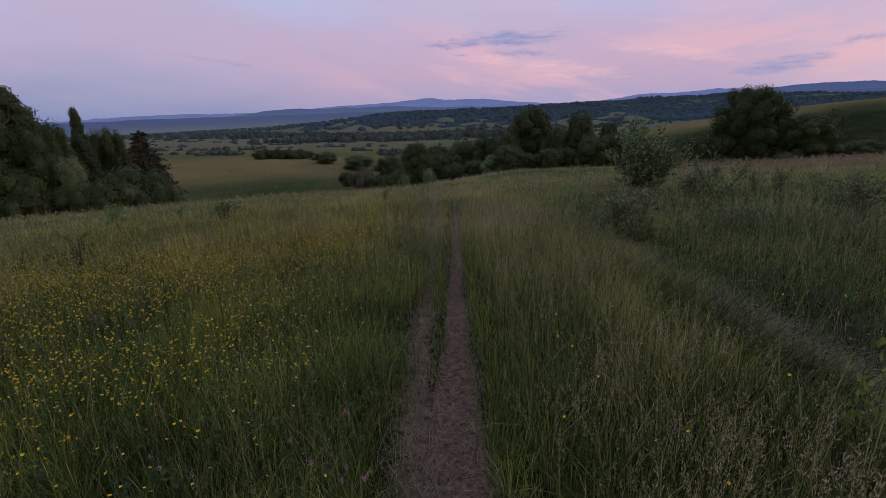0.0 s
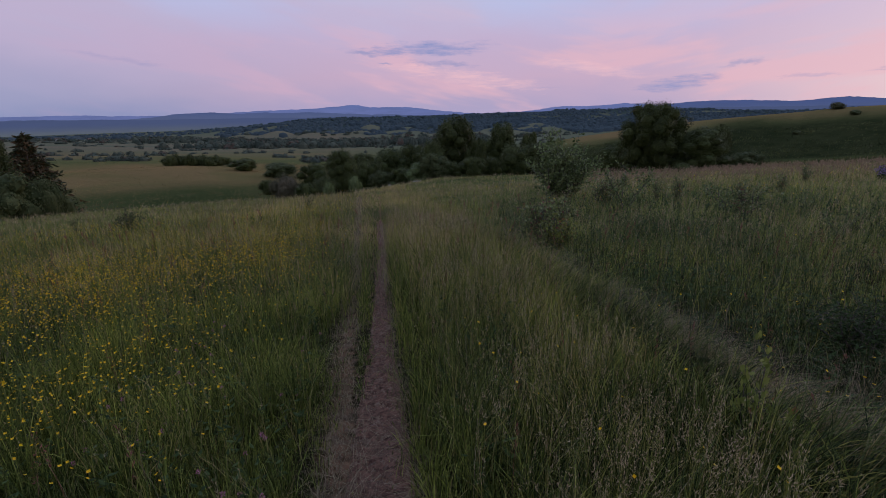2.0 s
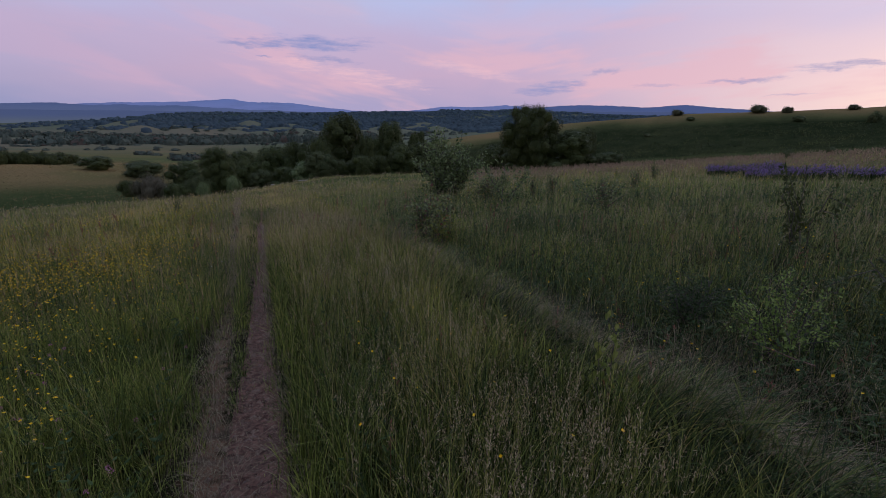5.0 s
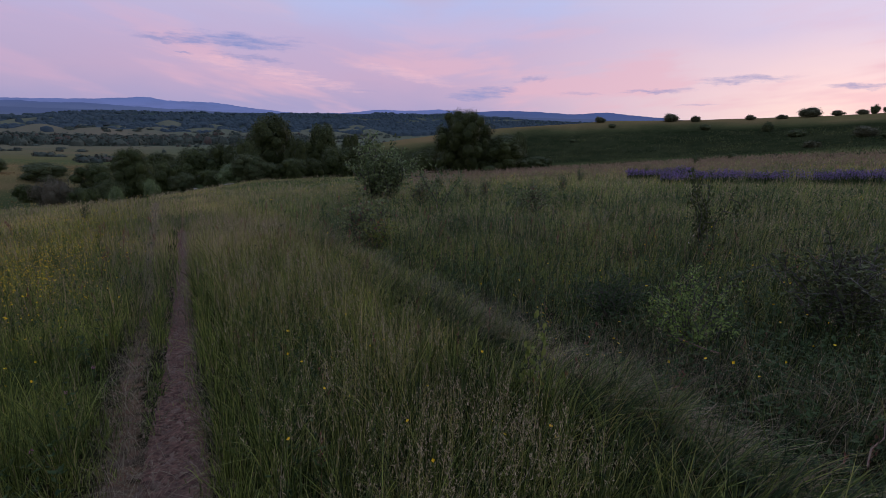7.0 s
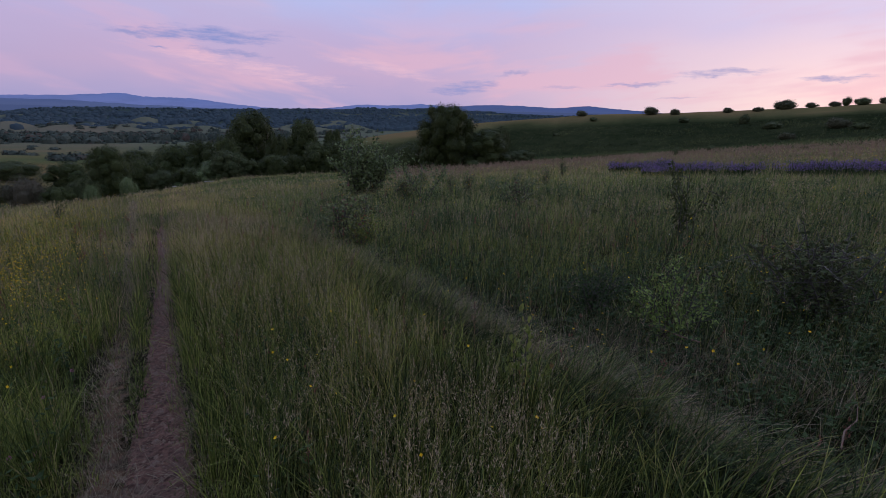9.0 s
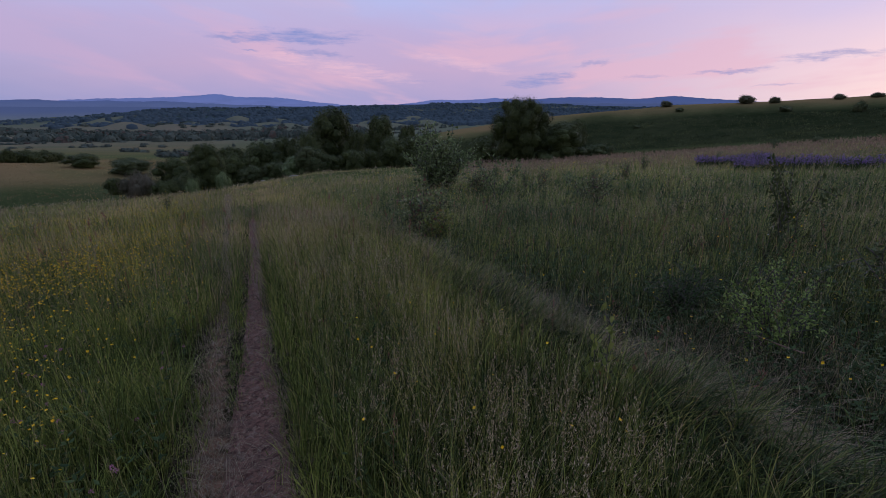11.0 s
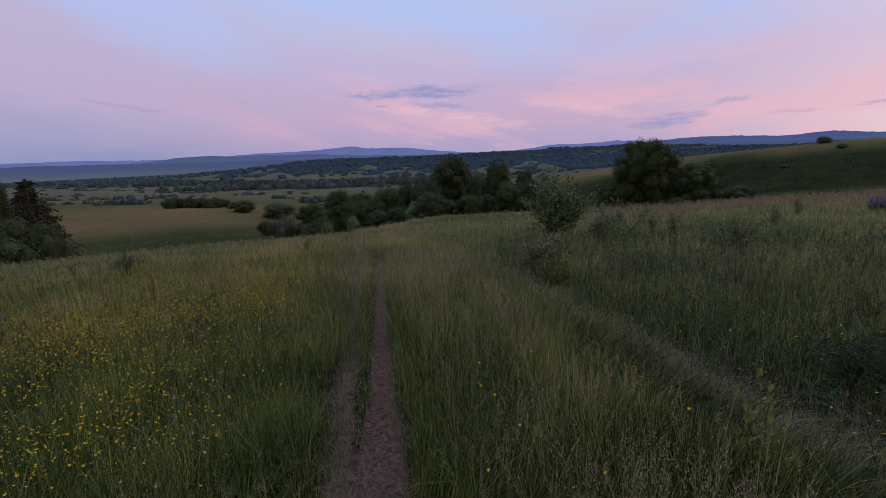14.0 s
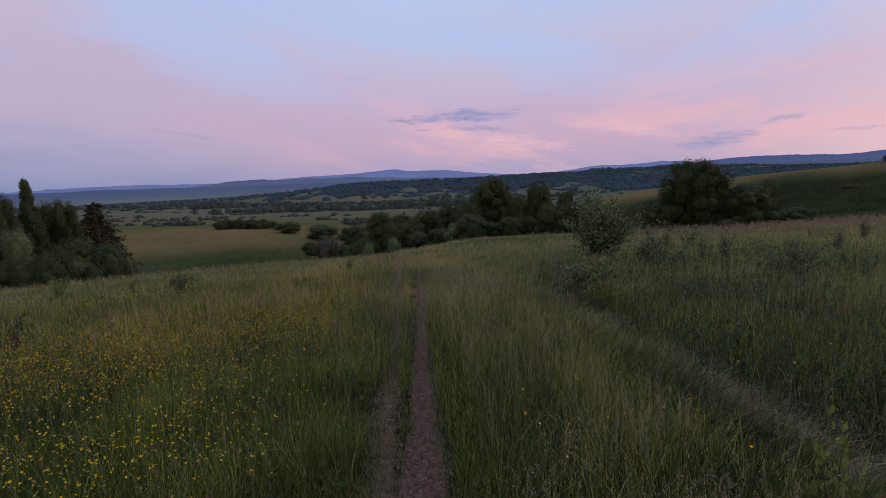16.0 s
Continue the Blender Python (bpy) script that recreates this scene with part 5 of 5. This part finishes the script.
def herbs():
    P, A, W = [], [], []
    x, y = scatter(150, 3000, 1.3, 16, (radians(16), radians(94)))
    m = (x > rut_x(y) + 0.12) & (rand(len(x)) < 0.25 + 0.9 * fbm(x * 0.9, y * 0.9, 27))
    x2, y2 = scatter(46, 1200, 1.2, 11, (radians(-64), radians(20)))
    m2 = np.abs(x2 - path_x(y2)) > 0.45
    x, y = np.concatenate([x[m], x2[m2]]), np.concatenate([y[m], y2[m2]])
    n = len(x)
    z, h, r = land(x, y), rand(n, 0.22, 0.52), np.hypot(x, y)
    a, lean = rand(n, 0, 6.283), rand(n, 0.05, 0.4)
    st = blades(x, y, h, 0.005 * np.maximum(1, r / 5), a, lean, 2)
    for k in range(9):
        u = rand(n, 0.25, 1.0)
        bow = lean * h * u ** 1.8
        c = np.stack([x + np.sin(a) * bow, y + np.cos(a) * bow, z - 0.02 + h * u * (1 - 0.36 * lean * u)], 1)
        t = k * 2.4 + a
        out = np.stack([np.cos(t), np.sin(t), rand(n, -0.2, 0.7)], 1)
        P.append(c), A.append(out), W.append(rand(n, 0.028, 0.062) * (1.25 - 0.5 * u) * np.maximum(1, r / 7))
    p, al, L = np.vstack(P), np.vstack(A), np.concatenate(W)
    stuff("meadow_herbs", [st, cards(p, al, np.cross(al, np.array([0, 0, 1.0])), L, L * 0.42, 0.12)], HERB, "leafy dark green weeds beyond the overgrown rut", "weeds")


def lupins():
    n = 3000
    a = radians(1) * (55 + 31 * rand(n))
    r = 23.2 - 1.2 * np.sin((a - 0.9) * 2.2) + rng.normal(0, 0.40, n)
    far = rand(n) < 0.2
    a = np.where(far, radians(1) * rand(n, 51.5, 58), a)
    r = np.where(far, rng.normal(26.6, 0.4, n), r)
    m = fbm(a * 22, r * 0.8, 33) > 0.37
    x, y = (r * np.sin(a))[m], (r * np.cos(a))[m]
    st, tops = heads(x, y, rand(len(x), 0.36, 0.60) * (0.6 + 0.75 * fbm(x * 0.9, y * 0.9, 36)), 0.45, 12, 0.0058, 0.004, 0.022, 0.9)
    stuff("lupin_stalks", [st], HERB, "green stalks of the lupin band", "wildflowers")
    stuff("lupins", [tops], VIOLET, "band of violet-blue lupin spikes below the hill", "wildflowers")


def clods():
    """Crumbs of dry soil and hoof-trodden lumps in the worn rut."""
    n = 3200
    y = 0.6 + 8.5 * rand(n) ** 1.5
    x = path_x(y) + rng.normal(0, 0.085, n)
    c = np.stack([x, y, land(x, y) + 0.01], 1)
    s = 0.004 + 0.020 * rand(n) ** 2.4 * np.maximum(1, y / 4)
    axes = np.array([(1, 0, 0), (0, 1, 0), (-1, 0, 0), (0, -1, 0), (0, 0, 0.55), (0, 0, -0.4)], float)
    v = c[:, None] + axes[None] * s[:, None, None] * rand((n, 6, 1), 0.6, 1.3) * np.array([1.0, 1.5, 1.0])
    f = np.array([(0, 1, 4), (1, 2, 4), (2, 3, 4), (3, 0, 4), (1, 0, 5), (2, 1, 5), (3, 2, 5), (0, 3, 5)])
    stuff("soil_clods", [(v.reshape(-1, 3), (np.arange(n)[:, None, None] * 6 + f[None]).reshape(-1, 3))], SOIL, "crumbled brown soil clods in the worn rut", "soil")


meadow()
worn_rut()
clods()
dry_grass()
clover()
hill_grass()
seed_grass()
buttercups()
herbs()
lupins()

# ---------------------------------------------------------------- far woods, hedges and village


def crowns(x, y, rad, tall, lobes=1, rings=2, seg=6):
    """Far crowns: each one to three uneven rounded domes standing in the ground."""
    n = len(x)
    z = land(x, y)
    out = []
    for k in range(lobes):
        f = 1.0 if k == 0 else 0.7
        off = np.zeros((n, 2)) if k == 0 else rng.normal(0, 0.55, (n, 2)) * rad[:, None]
        c = np.stack([x + off[:, 0], y + off[:, 1], z - 0.1 * tall], 1)
        vs = []
        for a in range(rings):
            s = (a / rings) * math.pi / 2
            wob = rand((n, seg), 0.78, 1.18)
            t = 2 * np.pi * (np.arange(seg)[None] + 0.5 * (a % 2)) / seg + rand((n, 1), 0, 0.9) * (a == 0)
            rr = rad[:, None] * f * wob * (math.cos(s) if a else 0.9)
            zz = tall[:, None] * f * 1.1 * math.sin(s) * rand((n, seg), 0.85, 1.15)
            vs.append(np.stack([c[:, :1] + rr * np.cos(t), c[:, 1:2] + rr * np.sin(t), c[:, 2:] + zz], 2))
        top = c + np.stack([rng.normal(0, 0.12, n) * rad, rng.normal(0, 0.12, n) * rad, tall * f * 1.1], 1)
        v = np.concatenate(vs + [top[:, None]], 1)
        per = rings * seg + 1
        tr = []
        for a in range(rings - 1):
            for b in range(seg):
                p, q = a * seg + b, a * seg + (b + 1) % seg
                tr += [(p, q, q + seg), (p, q + seg, p + seg)]
        tr += [((rings - 1) * seg + b, (rings - 1) * seg + (b + 1) % seg, rings * seg) for b in range(seg)]
        out.append((v.reshape(-1, 3), (np.arange(n)[:, None, None] * per + np.array(tr)[None]).reshape(-1, 3)))
    return gather(out)


def fuzz(x, y, rad, tall, count):
    """Leafy outlines for far shrubs and trees: small sprays all over the crown."""
    n = len(x)
    o = unit(rng.normal(size=(n, count, 3)) * [1, 1, 0.9]) * rand((n, count, 1), 0.7, 1.12)
    o[:, :, 2] = np.abs(o[:, :, 2])
    c = np.stack([x, y, land(x, y) - 0.05 * tall], 1)[:, None] + o * np.stack([rad * 1.25, rad * 1.25, tall], 1)[:, None]
    s = np.repeat(np.minimum(rad, tall) * 0.42, count) * rand(n * count, 0.6, 1.4)
    face = unit(o.reshape(-1, 3) + rng.normal(0, 0.35, (n * count, 3)))
    out = unit(np.cross(face, rng.normal(size=face.shape)))
    return cards(c.reshape(-1, 3) - out * (s * 0.5)[:, None], out, np.cross(face, out), s, s * 0.8)


def far_woods():
    n = 90000
    a, r = radians(1) * rand(n, -62, 92), 800 * (2500 / 800) ** rand(n)
    x, y = r * np.sin(a), r * np.cos(a)
    m = rand(n) < woods(x, y)
    x, y = x[m][:15000], y[m][:15000]
    k = len(x)
    stuff("far_forest", [crowns(x, y, rand(k, 5.5, 10), rand(k, 4, 7.5), 1, 2, 5)], HAZYWOOD, "dark forest covering the far hills", "forest", True)
    n = 15000
    a, r = radians(1) * rand(n, -62, 24), 175 * (900 / 175) ** rand(n)
    x, y = r * np.sin(a), r * np.cos(a)
    line = np.abs(fbm(x / 120, y / 50, 44, 3) - 0.5)
    m = (line < 0.02) & (rand(n) < 0.6)
    m |= (np.abs(r - 720 - 60 * np.sin(a * 9)) < 90) & (a > radians(-32)) & (a < radians(10)) & (rand(n) < 0.2)
    m |= rand(n) < 0.004
    x, y = x[m][:1000], y[m][:1000]
    k = len(x)
    n = 1300
    a, r = radians(1) * rand(n, -24, 14), 400 + 410 * rand(n) ** 0.8
    r = r + 40 * np.sin(a * 11)
    vx, vy = r * np.sin(a), r * np.cos(a)
    m = fbm(vx / 60, vy / 60, 57, 3) > 0.42
    vx, vy = vx[m], vy[m]
    vr, vh = rand(len(vx), 2.4, 5.0), rand(len(vx), 4, 8)
    stuff("village_trees", [crowns(vx, vy, vr, vh * 0.85, 1, 3, 8), fuzz(vx, vy, vr, vh, 46)], HAZYVILLAGE, "grey-green and brownish trees between the village houses", "trees")
    big = 1 + 1.6 * smooth(500, 650, np.hypot(x, y))
    sr, sh = rand(k, 0.7, 2.2) * big, rand(k, 0.8, 2.2) * big
    stuff("valley_shrubs", [crowns(x, y, sr, sh * 0.8, 1, 3, 8), fuzz(x, y, sr, sh, 52)], HAZYVILLAGE, "dark shrubs and hedges scattered over the valley floor", "shrubs")


far_woods()
for k in range(9):
    tree("far_b" if k % 2 else "far_a", OAKY, -21.2 + 0.62 * k, 142 + 3 * (k % 3), -3.85 + 0.2 * (k % 2) - 0.05 * k, 1.7, "dark shrub in a row across the pale field", "shrub", "shrub", "row of shrubs in the field")


def house(azimuth, r, turn, size):
    """Far village house: walls, gabled roof, windows."""
    x, y, z = spot(azimuth, r)
    ob = new("house")
    size = 0.6 * size
    wd, dp, ht = 9 * size, 7 * size, 3.4 * size
    bm = bmesh.new()
    bmesh.ops.create_cube(bm, size=1, matrix=Matrix.LocRotScale((0, 0, ht / 2 - 0.5), None, (wd, dp, ht + 1)))
    me = bpy.data.meshes.new("wall")
    bm.to_mesh(me), bm.free()
    me.materials.append(PLASTER)
    part("wall", me, ob)
    v = [(-wd * .55, -dp * .6, ht), (wd * .55, -dp * .6, ht), (wd * .55, dp * .6, ht), (-wd * .55, dp * .6, ht), (-wd * .55, 0, ht + dp * .55), (wd * .55, 0, ht + dp * .55)]
    t = [(0, 1, 5), (0, 5, 4), (2, 3, 4), (2, 4, 5), (0, 4, 3), (1, 2, 5), (0, 3, 2), (0, 2, 1)]
    part("roof", mesh_from("roof", np.array(v), np.array(t), ROOF), ob)
    for k in (-0.3, 0.0, 0.3):
        bm = bmesh.new()
        bmesh.ops.create_cube(bm, size=1, matrix=Matrix.LocRotScale((k * wd, -dp / 2 - 0.02, ht * 0.55), None, (1.1 * size, 0.12, 1.4 * size)))
        me = bpy.data.meshes.new("window")
        bm.to_mesh(me), bm.free()
        me.materials.append(GLASS)
        part("window", me, ob)
    ob.matrix_basis = pose(x, y, z, 0, 0, turn)
    tagged(ob, "small pale village house with a gabled roof", "house", "village houses")


for a, r, t, s in [(-30.0, 800, 20, 1.0), (-27.6, 760, 60, 0.9), (-17.5, 730, -30, 1.0), (-14.2, 700, 15, 0.9), (-12.6, 720, 70, 1.0), (-10.8, 690, -20, 0.9), (-8.2, 640, 30, 1.0), (-4.6, 620, 10, 0.9), (-3.4, 600, 80, 1.0), (-2.4, 620, -15, 1.1), (-1.4, 600, 40, 0.9)]:
    house(a, r, t, s)


# ---------------------------------------------------------------- small pale things in the meadow
def fallen(name, azimuth, r, length, rad, turn, mat, label, category, lift=0.0):
    x, y, z = spot(azimuth, r)
    pts = [(-length / 2, 0, rad), (-length / 6, 0.04 * length, rad * 1.3), (length / 6, 0.0, rad * 1.1), (length / 2, 0.05 * length, rad * 0.9)]
    v, t = tube(pts, [rad, rad * 0.95, rad * 0.8, rad * 0.5], 8)
    ob = new(name, mesh_from(name, v, t, mat, True))
    ob.matrix_basis = pose(x, y, z + lift, 0, 0, turn)
    tagged(ob, label, category)


fallen("fallen_log", 5.6, 44, 0.8, 0.04, 10, PALE, "pale barkless log lying in the meadow", "log", 0.20)
fallen("fallen_log", 2.2, 47, 0.35, 0.05, -20, PALE, "short pale log lying in the grass", "log", 0.20)
fallen("dead_branch", 73.5, 2.75, 0.34, 0.011, 150, TWIG, "broken reddish end of a dead branch in the grass", "branch", 0.10)
fallen("dead_branch", 79.0, 3.10, 0.5, 0.004, 8, TWIG, "thin brown dead branch lying across the grass", "branch", 0.14)
fallen("dead_branch", 62.0, 3.7, 0.42, 0.005, 100, TWIG, "thin brown dead branch lying in the weeds", "branch", 0.20)
